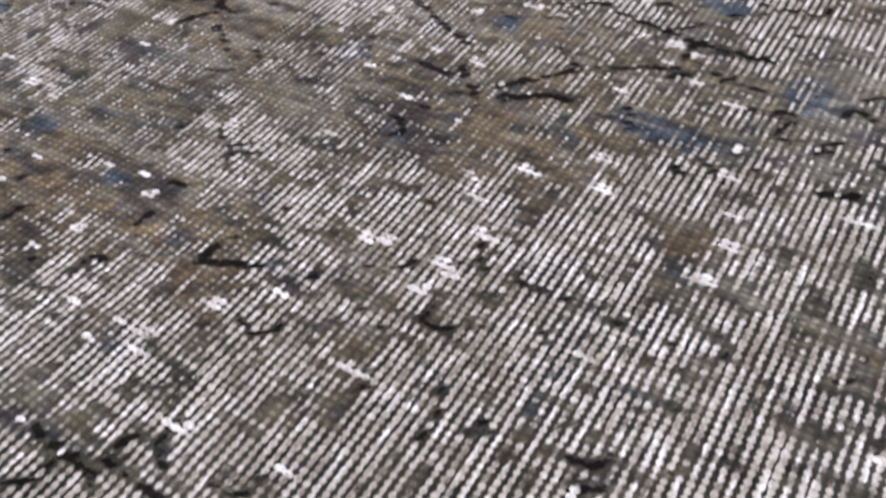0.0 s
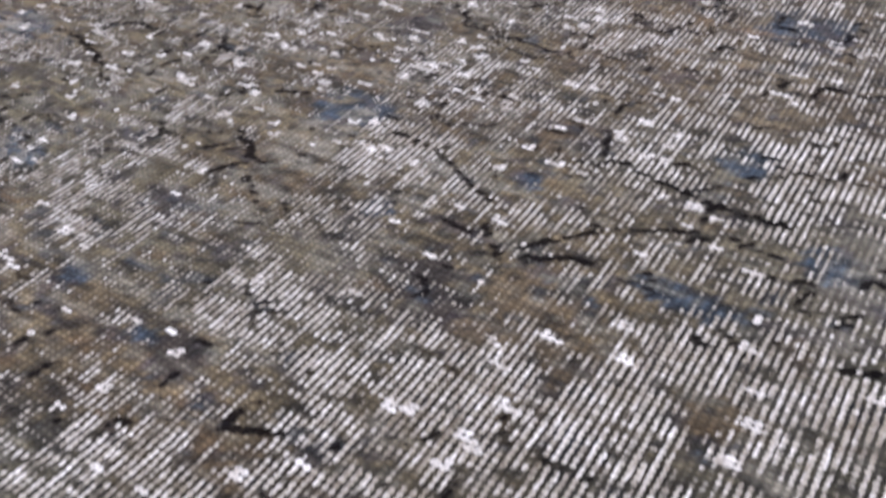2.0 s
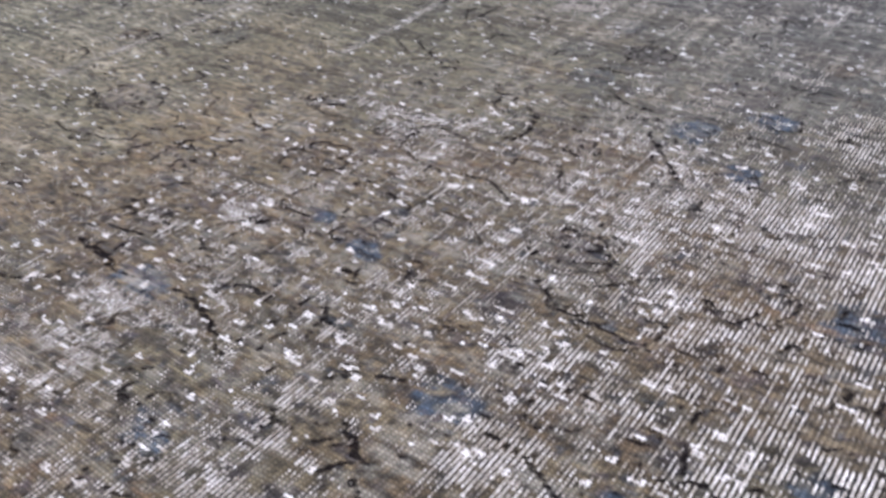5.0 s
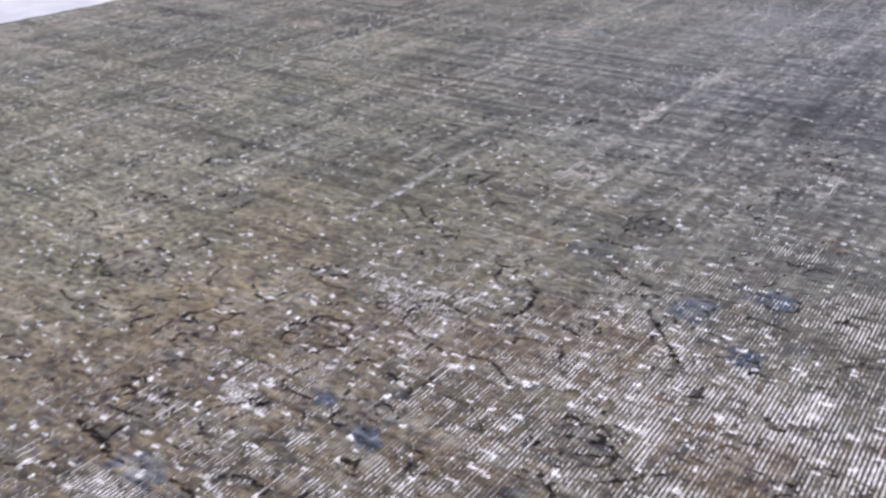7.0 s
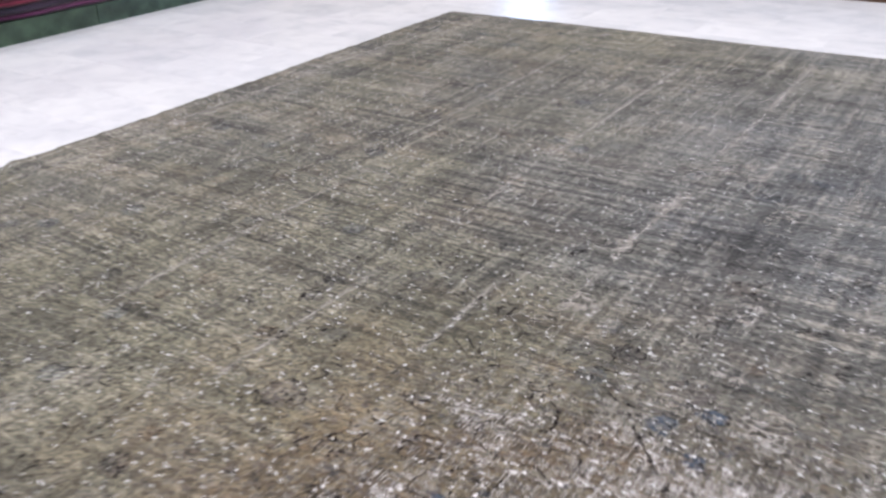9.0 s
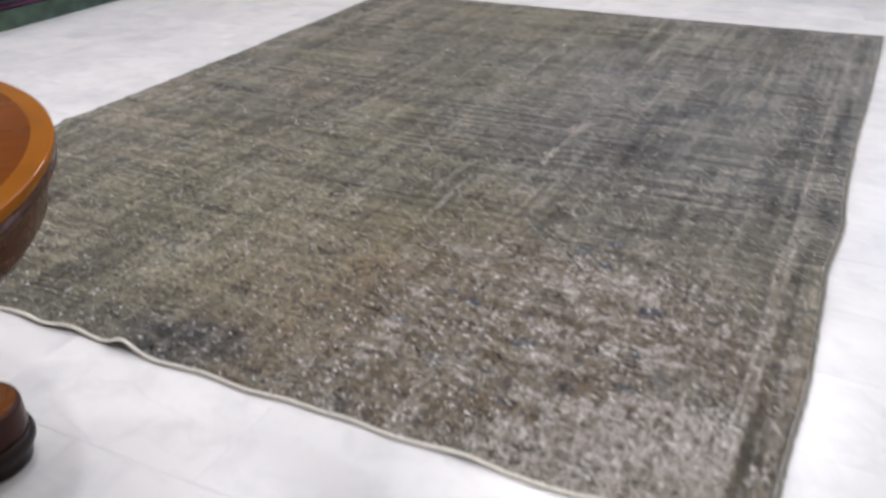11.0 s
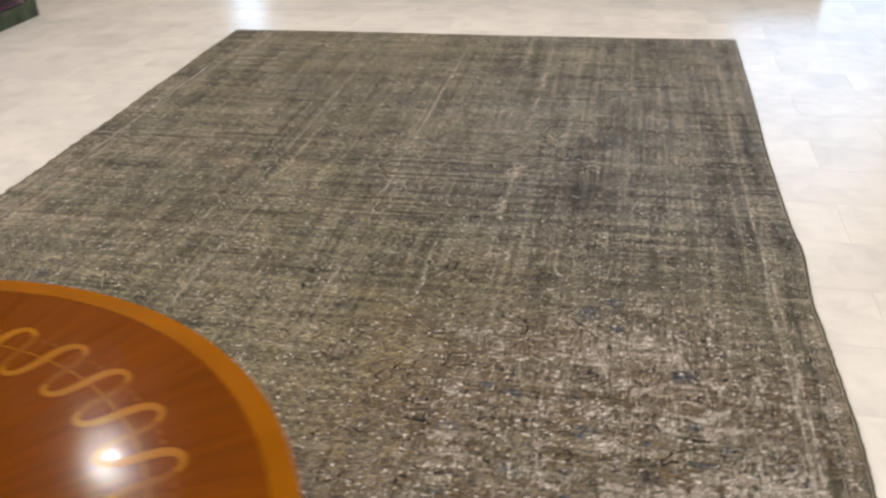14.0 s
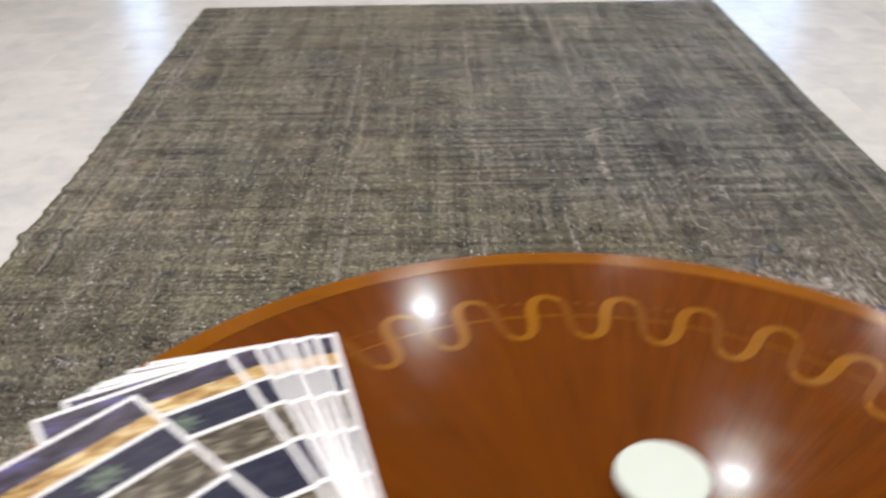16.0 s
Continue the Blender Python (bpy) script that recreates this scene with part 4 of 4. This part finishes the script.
def rug_mesh():
    u = (-RUG_W + np.arange(NX + 1) * PX)[:, None] + np.zeros((NX + 1, NY + 1))
    v = (np.arange(NY + 1) * PY)[None, :] + np.zeros((NX + 1, NY + 1))
    x, y = rug_plan(u, v)
    r = np.random.default_rng(3)
    z = rug_height(u, v) + r.uniform(-0.0005, 0.0005, x.shape)
    z -= 0.0008 * BARE
    nvx = NY + 1
    idx = np.arange((NX + 1) * nvx).reshape(NX + 1, nvx)
    quads = np.stack([idx[:-1, :-1], idx[1:, :-1], idx[1:, 1:], idx[:-1, 1:]], -1).reshape(-1, 4)
    me = bpy.data.meshes.new("wool_surface")
    me.vertices.add(idx.size)
    me.vertices.foreach_set("co", np.stack([x, y, z], -1).ravel().astype(np.float32))
    n = len(quads)
    me.loops.add(4 * n)
    me.loops.foreach_set("vertex_index", quads.ravel().astype(np.int32))
    me.polygons.add(n)
    me.polygons.foreach_set("loop_start", np.arange(0, 4 * n, 4, dtype=np.int32))
    me.polygons.foreach_set("use_smooth", np.ones(n, dtype=bool))
    me.update(calc_edges=True)
    ii, jj = np.meshgrid(np.arange(NX), np.arange(NY), indexing="ij")
    uv = np.stack([np.stack([ii + a, jj + b], -1) for a, b in ((0, 0), (1, 0), (1, 1), (0, 1))], 2).reshape(-1, 2)
    me.uv_layers.new(name="knots").data.foreach_set("uv", uv.ravel().astype(np.float32))
    at = me.attributes.new("wool", "FLOAT_COLOR", "POINT")
    at.data.foreach_set("color", np.concatenate([WOOL, np.ones(SH + (1,))], -1).ravel().astype(np.float32))
    me.attributes.new("bare", "FLOAT", "POINT").data.foreach_set("value", BARE.ravel().astype(np.float32))
    me.attributes.new("wear", "FLOAT", "POINT").data.foreach_set("value", WEAR.ravel().astype(np.float32))
    me.attributes.new("tone", "FLOAT", "POINT").data.foreach_set("value", TONE.ravel().astype(np.float32))
    me.attributes.new("ink", "FLOAT", "POINT").data.foreach_set("value", INK.ravel().astype(np.float32))
    me.attributes.new("across", "FLOAT", "POINT").data.foreach_set("value", ACROSS.ravel().astype(np.float32))
    me.materials.append(RUG)
    return me


rug = thing("rug", "large worn vintage olive-grey wool rug, faded floral pattern", "rug")
wool = new("wool_surface", rug_mesh())
wool.parent = rug
tagged(wool, "worn knotted wool with bare cotton warp showing")


def bare_threads():
    """The cotton nodes that stand up where the pile has gone, in the stretch that the camera skims over."""
    zone = (KX > -1.06) & (KX < -0.02) & (KY > 0.012) & (KY < 0.90)
    pick = np.argwhere((BARE > 0.22) & zone)
    i, j = pick[:, 0], pick[:, 1]
    r = np.random.default_rng(12)
    n = len(pick)
    wide = ACROSS[i, j] > 0.3
    grown = (0.55 + 0.40 * WEAR[i, j]) * (0.62 + 0.42 * BARE[i, j])
    hw = np.where(wide, 0.0025, 0.00098 * grown) * r.uniform(0.8, 1.2, n)
    hl = np.where(wide, 0.0019, 0.0024 * grown) * r.uniform(0.75, 1.15, n)
    ht = np.where(wide, 0.0012, 0.0006) * r.uniform(0.7, 1.2, n)
    sway = 0.0022 * (lattice(SH, (1.0, 9.0), 51)[i, j] - 0.5)
    u, v = KX[i, j] + sway + r.uniform(-0.0003, 0.0003, n), KY[i, j] + r.uniform(-0.0004, 0.0004, n)
    x, y = rug_plan(u, v)
    z = rug_height(u, v) - 0.0008
    ring = [(-0.7, -0.75, 0.0), (0.7, -0.75, 0.0), (1.0, 0.0, 0.0), (0.7, 0.75, 0.0), (-0.7, 0.75, 0.0), (-1.0, 0.0, 0.0),
            (0.0, -1.0, 0.25), (0.0, 1.0, 0.25), (0.0, -0.45, 1.0), (0.0, 0.45, 1.0), (-0.55, 0.0, 0.8), (0.55, 0.0, 0.8)]
    co = np.stack([np.stack([x + a * hw, y + b * hl, z + c * ht], -1) for a, b, c in ring], 1)
    faces = [(0, 6, 8), (6, 1, 8), (1, 2, 11), (1, 11, 8), (2, 3, 11), (3, 9, 11), (3, 7, 9), (7, 4, 9), (4, 10, 9), (4, 5, 10), (5, 0, 10), (0, 8, 10), (8, 11, 9), (8, 9, 10)]
    f = (np.arange(n)[:, None, None] * len(ring) + np.array(faces)[None]).reshape(-1)
    me = bpy.data.meshes.new("bare_warp")
    me.vertices.add(n * len(ring))
    me.vertices.foreach_set("co", co.ravel().astype(np.float32))
    m = n * len(faces)
    me.loops.add(3 * m)
    me.loops.foreach_set("vertex_index", f.astype(np.int32))
    me.polygons.add(m)
    me.polygons.foreach_set("loop_start", np.arange(0, 3 * m, 3, dtype=np.int32))
    me.polygons.foreach_set("use_smooth", np.ones(m, dtype=bool))
    me.update(calc_edges=True)
    shade = np.where(wide, 0.95 * ACROSS[i, j], np.clip(TONE[i, j] * (0.42 + 0.76 * BARE[i, j]), 0, 1))
    me.attributes.new("tone", "FLOAT", "POINT").data.foreach_set("value", np.repeat(shade, len(ring)).astype(np.float32))
    me.materials.append(WARP)
    return me


warp = new("bare_warp", bare_threads())
warp.parent = rug
tagged(warp, "bare white cotton warp showing through worn pile", kind="stuff")


def edge_points(side, n):
    k = np.linspace(0, 1, n)
    if side in "sn":
        u, v = -RUG_W * (1 - k), np.zeros(n) + (0 if side == "s" else RUG_L)
    else:
        u, v = np.zeros(n) + (0 if side == "e" else -RUG_W), RUG_L * k
    x, y = rug_plan(u, v)
    return x, y, rug_height(u, v)


for side, name, mt, rad, lb in (("s", "end_cord", COTTON, 0.0044, "white cotton end cord, slightly wavy"), ("n", "end_binding", SELVEDGE, 0.0055, ""),
                                ("e", "selvedge", SELVEDGE, 0.0036, "olive overcast side edge"), ("w", "selvedge", SELVEDGE, 0.0062, "olive overcast side edge")):
    x, y, z = edge_points(side, 260)
    jit = np.random.default_rng(ord(side)).uniform(-1, 1, 260)
    out = {"s": (0, -0.004), "n": (0, 0.003), "e": (0.003, 0), "w": (-0.003, 0)}[side]
    pts = [(a + out[0] + (0.0012 * j if out[0] else 0), b + out[1] + (0.0013 * j if out[1] else 0), max(c - 0.003, rad * 0.9)) for a, b, c, j in zip(x, y, z, jit)]
    part(name, tube(pts, [rad * (1 + 0.12 * j) for j in jit], 8, 0.85), mt, rug, lb, True)

# ---- the round table ----
TX, TY, TH, TR = -1.4215, -0.860, 0.762, 0.595
table = thing("round_table", "round polished mahogany pedestal table with inlaid wavy ribbon", "table", pose(TX, TY, 0))
part("tabletop", lathe([(0.0, TH - 0.030), (TR - 0.03, TH - 0.030), (TR - 0.03, TH - 0.0012), (0.562, TH), (0.0, TH)], 160), VENEER, table)
part("edge_band", lathe([(0.5635, TH - 0.020), (0.5635, TH), (TR - 0.003, TH), (TR - 0.0008, TH - 0.0015), (TR, TH - 0.010), (TR - 0.003, TH - 0.017), (TR - 0.006, TH - 0.020), (0.5635, TH - 0.020)], 160), BAND, table, "lighter honey-coloured wood band")
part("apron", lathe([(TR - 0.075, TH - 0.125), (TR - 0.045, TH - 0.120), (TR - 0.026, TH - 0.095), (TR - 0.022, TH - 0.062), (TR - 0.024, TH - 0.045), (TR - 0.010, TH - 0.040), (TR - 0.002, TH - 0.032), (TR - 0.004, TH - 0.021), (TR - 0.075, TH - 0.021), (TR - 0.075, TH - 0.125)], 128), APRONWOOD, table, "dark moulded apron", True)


def stroke(r0, amp, waves, k, phase, width, z, rising, n=22):
    """One stroke of the ribbon that winds round the top; its ends curl over."""
    bm = bmesh.new()
    path = []
    for i in range(n + 1):
        s = -0.22 + 1.44 * i / n
        t = s + 0.85 * math.sin(math.tau * s) / math.tau
        a = ((k + (0.0 if rising else 0.5)) + 0.5 * t) / waves * math.tau + phase
        path.append((a, r0 + (-1 if rising else 1) * amp * math.cos(math.pi * s)))
    prev = None
    for i, (a, r) in enumerate(path):
        a0, q0 = path[max(i - 1, 0)]
        a1, q1 = path[min(i + 1, n)]
        da, dr = (a1 - a0) * r0, q1 - q0
        l = math.hypot(da, dr)
        e = 0.40 + 0.60 * math.sin(math.pi * i / n) ** 1.3
        w = width * e
        row = [bm.verts.new(((r + sg * da / l * w / 2) * math.cos(a - sg * dr / l * w / 2 / r0), (r + sg * da / l * w / 2) * math.sin(a - sg * dr / l * w / 2 / r0), z)) for sg in (-1, 1)]
        if prev:
            bm.faces.new((prev[0], prev[1], row[1], row[0]))
        prev = row
    bmesh.ops.recalc_face_normals(bm, faces=bm.faces)
    if bm.faces[:][0].normal.z < 0:
        bmesh.ops.reverse_faces(bm, faces=bm.faces)
    return bm


PEAK = radians(91.6)
for k in range(32):
    part("inlay_ribbon", stroke(0.442, 0.042, 32, k, PEAK - math.pi / 32, 0.0120, TH + 0.0004, True), INLAY_DARK, table, "darker returning fold of the ribbon inlay")
    part("inlay_ribbon", stroke(0.442, 0.042, 32, k, PEAK - math.pi / 32, 0.0145, TH + 0.0007, False), INLAY, table, "pale ribbon inlay")
part("inlay_line", lathe([(0.4425, TH + 0.0003), (0.4445, TH + 0.0003)], 160), INLAY, table, "thin pale inlaid line")
for k in range(32):
    a = PEAK + (k + 0.5) * math.tau / 32
    bm = bmesh.new()
    for da in (-0.10, 0.10):
        bmesh.ops.create_circle(bm, cap_ends=True, segments=12, radius=0.0045, matrix=pose((0.470 + 0.004 * da) * math.cos(a + da * 0.2), 0.470 * math.sin(a + da * 0.2), TH + 0.0005, 0, 0, math.degrees(a)) @ Matrix.Diagonal((0.55, 1.3, 1, 1)))
    part("inlay_leaf", bm, INLAY_DARK, table)
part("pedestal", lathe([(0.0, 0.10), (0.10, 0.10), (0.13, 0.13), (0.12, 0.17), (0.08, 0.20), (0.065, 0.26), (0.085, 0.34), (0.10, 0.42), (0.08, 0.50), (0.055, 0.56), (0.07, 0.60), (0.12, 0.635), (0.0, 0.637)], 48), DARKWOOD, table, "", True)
for k in range(4):
    a = radians(90.8 + 90 * k)
    fx, fy = 0.440 * math.cos(a), 0.440 * math.sin(a)
    pts = [(fx * s, fy * s, 0.16 - 0.09 * s * s) for s in np.linspace(0.15, 0.92, 10)]
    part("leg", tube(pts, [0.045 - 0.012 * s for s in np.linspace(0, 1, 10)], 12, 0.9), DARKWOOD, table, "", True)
    # light from above is in the colours: lighter top, shade-black lower part
    foot = part("foot", lathe([(0.0, 0.0), (0.080, 0.0), (0.086, 0.006), (0.088, 0.030), (0.094, 0.036), (0.099, 0.046), (0.1005, 0.056), (0.098, 0.066), (0.092, 0.072), (0.0, 0.073)], 48), FOOTDARK, table, "turned round foot, nearly black with painted-in shade", True, at=pose(fx, fy, 0))
    part("foot_block", lathe([(0.0, 0.0732), (0.091, 0.0732), (0.090, 0.082), (0.0885, 0.130), (0.086, 0.137), (0.081, 0.139), (0.0, 0.139)], 48), FOOTSIDE, foot, "brown turned block", True)
    part("foot_cap", lathe([(0.0, 0.1393), (0.079, 0.1393), (0.080, 0.1400), (0.0, 0.1401)], 40), FOOTWOOD, foot, "flat top, lighter brown for the light from above")

# ---- things on the table ----
dish = thing("dish", "small white round porcelain dish", "dish", pose(-1.362, -0.695, TH))
part("bowl", lathe([(0.0, 0.0), (0.029, 0.0), (0.039, 0.005), (0.0440, 0.013), (0.0442, 0.0155), (0.042, 0.0165), (0.035, 0.0150), (0.0, 0.0142)], 48), CHINA, dish, "", True)


def print_material(name, dark, mid, light, seed, scale):
    m, nt, b = mat(name, 0.35, 0, mid, 0.18)
    v = mapped(nt, coords(nt), (scale, scale * 2.5, 1))
    f = noise_of(nt, v, 1.0, 4, 0.6, 0.6)
    nt.links.new(ramp(nt, f, [(0.34, dark), (0.5, mid), (0.68, light)]), b.inputs["Base Color"])
    return m


P_TOP = print_material("print_violet_dusk", (0.020, 0.018, 0.030), (0.060, 0.048, 0.075), (0.115, 0.105, 0.30), 1, 18)
P_GOLD = print_material("print_gold_glow", (0.20, 0.10, 0.04), (0.46, 0.29, 0.10), (0.86, 0.74, 0.46), 2, 30)
P_NAVY = print_material("print_navy", (0.010, 0.011, 0.030), (0.018, 0.019, 0.045), (0.035, 0.038, 0.055), 3, 40)
P_LEAF = print_material("print_grey_green", (0.05, 0.07, 0.06), (0.09, 0.12, 0.10), (0.16, 0.20, 0.16), 5, 60)
P_GREY = print_material("print_olive_grey", (0.03, 0.022, 0.018), (0.10, 0.085, 0.06), (0.26, 0.23, 0.18), 4, 40)


def flat(x0, y0, x1, y1, z):
    bm = bmesh.new()
    bm.faces.new([bm.verts.new(c) for c in ((x0, y0, z), (x1, y0, z), (x1, y1, z), (x0, y1, z))])
    return bm


CARD_W, CARD_H = 0.21, 0.297


def picture_card(m):
    """A printed card, its top right corner at the origin."""
    c = thing("picture_card", "glossy printed card with pictures in white borders, fanned out", "card", m, "fan of printed cards")
    part("card", box(-CARD_W, -CARD_H, 0, 0, 0, 0.0005), PAPER, c)
    e = 0.006
    for mt, yb, ya in ((P_TOP, -0.006, -0.038), (P_GOLD, -0.038, -0.060), (P_NAVY, -0.066, -0.106), (P_GREY, -0.112, -0.165), (P_NAVY, -0.171, -0.230), (P_GREY, -0.236, -0.291)):
        part("picture", flat(-CARD_W + e, ya, -e, yb, 0.00075), mt, c)
    # a pale leaf printed on the dark field
    bm = bmesh.new()
    tips = []
    for k in range(16):
        a, q = math.tau * k / 16, (0.017 if k % 2 else 0.009)
        tips.append(bm.verts.new((-CARD_W / 2 + 0.02 + 1.5 * q * math.cos(a), -0.087 + q * math.sin(a), 0.00095)))
    bm.faces.new(tips)
    part("leaf_print", bm, P_LEAF, c)
    return c


first = None
for k, ang in enumerate((14.5, 17.5, 19.5, 21.5, 23.0, 25.0, 27.0, 31.5, 47.0)):
    m = pose(-1.584, -0.847, TH + 0.0010 + 0.0011 * k, 0, 0, ang) @ pose(0, 0.410 + 0.002 * math.sin(k * 2.3), 0)
    if first is None:
        first = picture_card(m)
    else:
        copy_thing(first, m)

# ---- green plinth with folded textiles ----
plinth = thing("green_plinth", "low green marble plinth along the wall", "plinth")
PLX, PLH = -4.34, 0.105
part("core", box(X0, -1.6, 0, PLX - 0.022, 3.93, PLH - 0.004), BLACK, plinth)
ys = [-1.6, -0.9, -0.2, 0.5, 1.2, 1.83, 2.60, 3.30, 3.95]
for a, b in zip(ys, ys[1:]):
    part("slab", box(PLX - 0.02, a + 0.002, 0, PLX, b - 0.002, PLH, 0.002), GREEN, plinth)
part("slab", box(X0, 3.932, 0, PLX - 0.021, 3.95, PLH, 0.002), GREEN, plinth)


def cloth_material(name, base, second, seed):
    m, nt, b = mat(name, 0.85, 0, base, 0.2)
    v = coords(nt)
    f = noise_of(nt, mapped(nt, v, (6, 3, 30)), 2.0, 4, 0.6, 0.4)
    nt.links.new(ramp(nt, f, [(0.38, base), (0.60, second)]), b.inputs["Base Color"])
    b.inputs["Sheen Weight"].default_value = 0.3
    bump(nt, b, noise_of(nt, v, 300, 2), 0.5, 0.002)
    return m


CLOTHS = [cloth_material("wine_wool", (0.060, 0.006, 0.018), (0.14, 0.012, 0.032), 1), cloth_material("plum_wool", (0.035, 0.008, 0.028), (0.075, 0.015, 0.055), 2),
          cloth_material("grey_blue_wool", (0.05, 0.055, 0.075), (0.12, 0.12, 0.14), 3), cloth_material("dark_red_wool", (0.085, 0.010, 0.020), (0.17, 0.025, 0.04), 4),
          cloth_material("black_violet_wool", (0.010, 0.008, 0.016), (0.035, 0.018, 0.04), 5)]


def folded_rug(width, depth, thick, seed):
    """A folded rug, its fold a rounded front edge that sags a little."""
    r = random.Random(seed)
    bm = bmesh.new()
    sec = [(-depth, 0), (-0.04, 0), (-0.012, 0.08 * thick), (0, 0.35 * thick), (0, 0.65 * thick), (-0.012, 0.92 * thick), (-0.04, thick), (-depth, thick)]
    n = 22
    rows = []
    p1, p2 = r.uniform(0, 6), r.uniform(0, 6)
    for i in range(n + 1):
        y = width * i / n
        off = 0.010 * math.sin(y * 5 + p1) + 0.006 * math.sin(y * 13 + p2)
        end = 0.02 * max(0, 1 - i / 1.5) + 0.02 * max(0, 1 - (n - i) / 1.5)
        rows.append([bm.verts.new((a + (off - end if a > -0.1 else 0), y, b)) for a, b in sec])
    for a, b in zip(rows, rows[1:]):
        for k in range(len(sec)):
            bm.faces.new((a[k], b[k], b[(k + 1) % len(sec)], a[(k + 1) % len(sec)]))
    bm.faces.new(rows[0])
    bm.faces.new(rows[-1][::-1])
    bmesh.ops.recalc_face_normals(bm, faces=bm.faces)
    return bm


rs = random.Random(4)
for (ya, yb) in ((0.3, 1.95), (2.0, 3.88)):
    z = PLH
    for k in range(12):
        th = rs.uniform(0.028, 0.05)
        lab = ("wine red", "plum", "grey-blue", "dark red", "violet-black")
        c = rs.choice((0, 1, 3, 0, 4, 1, 2))
        ob = part("folded_rug", folded_rug(yb - ya - rs.uniform(0, 0.05), 1.1, th, k), CLOTHS[c], None, "", True, at=pose(PLX + 0.004 - rs.uniform(0, 0.03), ya + rs.uniform(0, 0.03), z))
        tagged(ob, "folded %s wool rug in a stack" % lab[c], "rug", "stacked folded rugs")
        z += th

# ---- dark low platform at the far side ----
plat = thing("dark_platform", "low black lacquered display platform with brown base strip", "platform")
part("base_strip", box(-2.95, 5.085, 0, 0.66, 6.3, 0.03, 0.003), BROWN, plat, "thin brown wooden base strip")
part("body", box(-2.96, 5.075, 0.03, 0.67, 6.3, 0.20, 0.012), BLACK, plat)

# ---- marble tiles ----
TL, TW, TZ = 0.60, 0.30, 0.0
OX, OY = 0.18, 0.010


def tile_verts(x0, y0, x1, y1, g=0.0004, ch=0.0003):
    x0, y0, x1, y1 = x0 + g, y0 + g, x1 - g, y1 - g
    lo = [(x0, y0, -0.0012), (x1, y0, -0.0012), (x1, y1, -0.0012), (x0, y1, -0.0012)]
    up = [(x0, y0, -ch * 0.6), (x1, y0, -ch * 0.6), (x1, y1, -ch * 0.6), (x0, y1, -ch * 0.6)]
    tp = [(x0 + ch, y0 + ch, 0), (x1 - ch, y0 + ch, 0), (x1 - ch, y1 - ch, 0), (x0 + ch, y1 - ch, 0)]
    return lo + up + tp


TILE_FACES = [(8, 9, 10, 11)] + [(a + o, (a + 1) % 4 + o, (a + 1) % 4 + o + 4, a + o + 4) for o in (0, 4) for a in range(4)]
rest_v, rest_f = [], []
tile_mesh = bpy.data.meshes.new("tile")
tile_mesh.from_pydata(tile_verts(0, 0, TL, TW), [], TILE_FACES)
tile_mesh.materials.append(MARBLE)
r = random.Random(9)
for j in range(int((Y0 - OY) / TW) - 1, int((WALL_N - OY) / TW) + 1):
    y0 = OY + j * TW
    shift = OX if j % 2 else OX + TL / 2
    for i in range(-14, 8):
        x0 = shift + i * TL
        xa, xb, ya, yb = max(x0, X0), min(x0 + TL, X1), max(y0, Y0), min(y0 + TW, WALL_N)
        if xb - xa < 0.02 or yb - ya < 0.02:
            continue
        whole = xb - xa > TL - 1e-6 and yb - ya > TW - 1e-6
        close = -4.4 < x0 < 0.9 and -1.3 < y0 < 5.0 and not (-2.75 < x0 < -0.70 and 0.1 < y0 < 3.4)
        if whole and close:
            t = new("tile", tile_mesh)
            t.matrix_basis = pose(x0, y0, 0)
            t.parent = floor
        else:
            o = len(rest_v)
            rest_v += tile_verts(xa, ya, xb, yb)
            rest_f += [tuple(a + o for a in f) for f in TILE_FACES]
me = bpy.data.meshes.new("tile_rest")
me.from_pydata(rest_v, [], rest_f)
me.materials.append(MARBLE)
rest = new("tile_rest", me)
rest.parent = floor
tagged(rest, "white marble floor tiles with faint grey veins", kind="stuff")
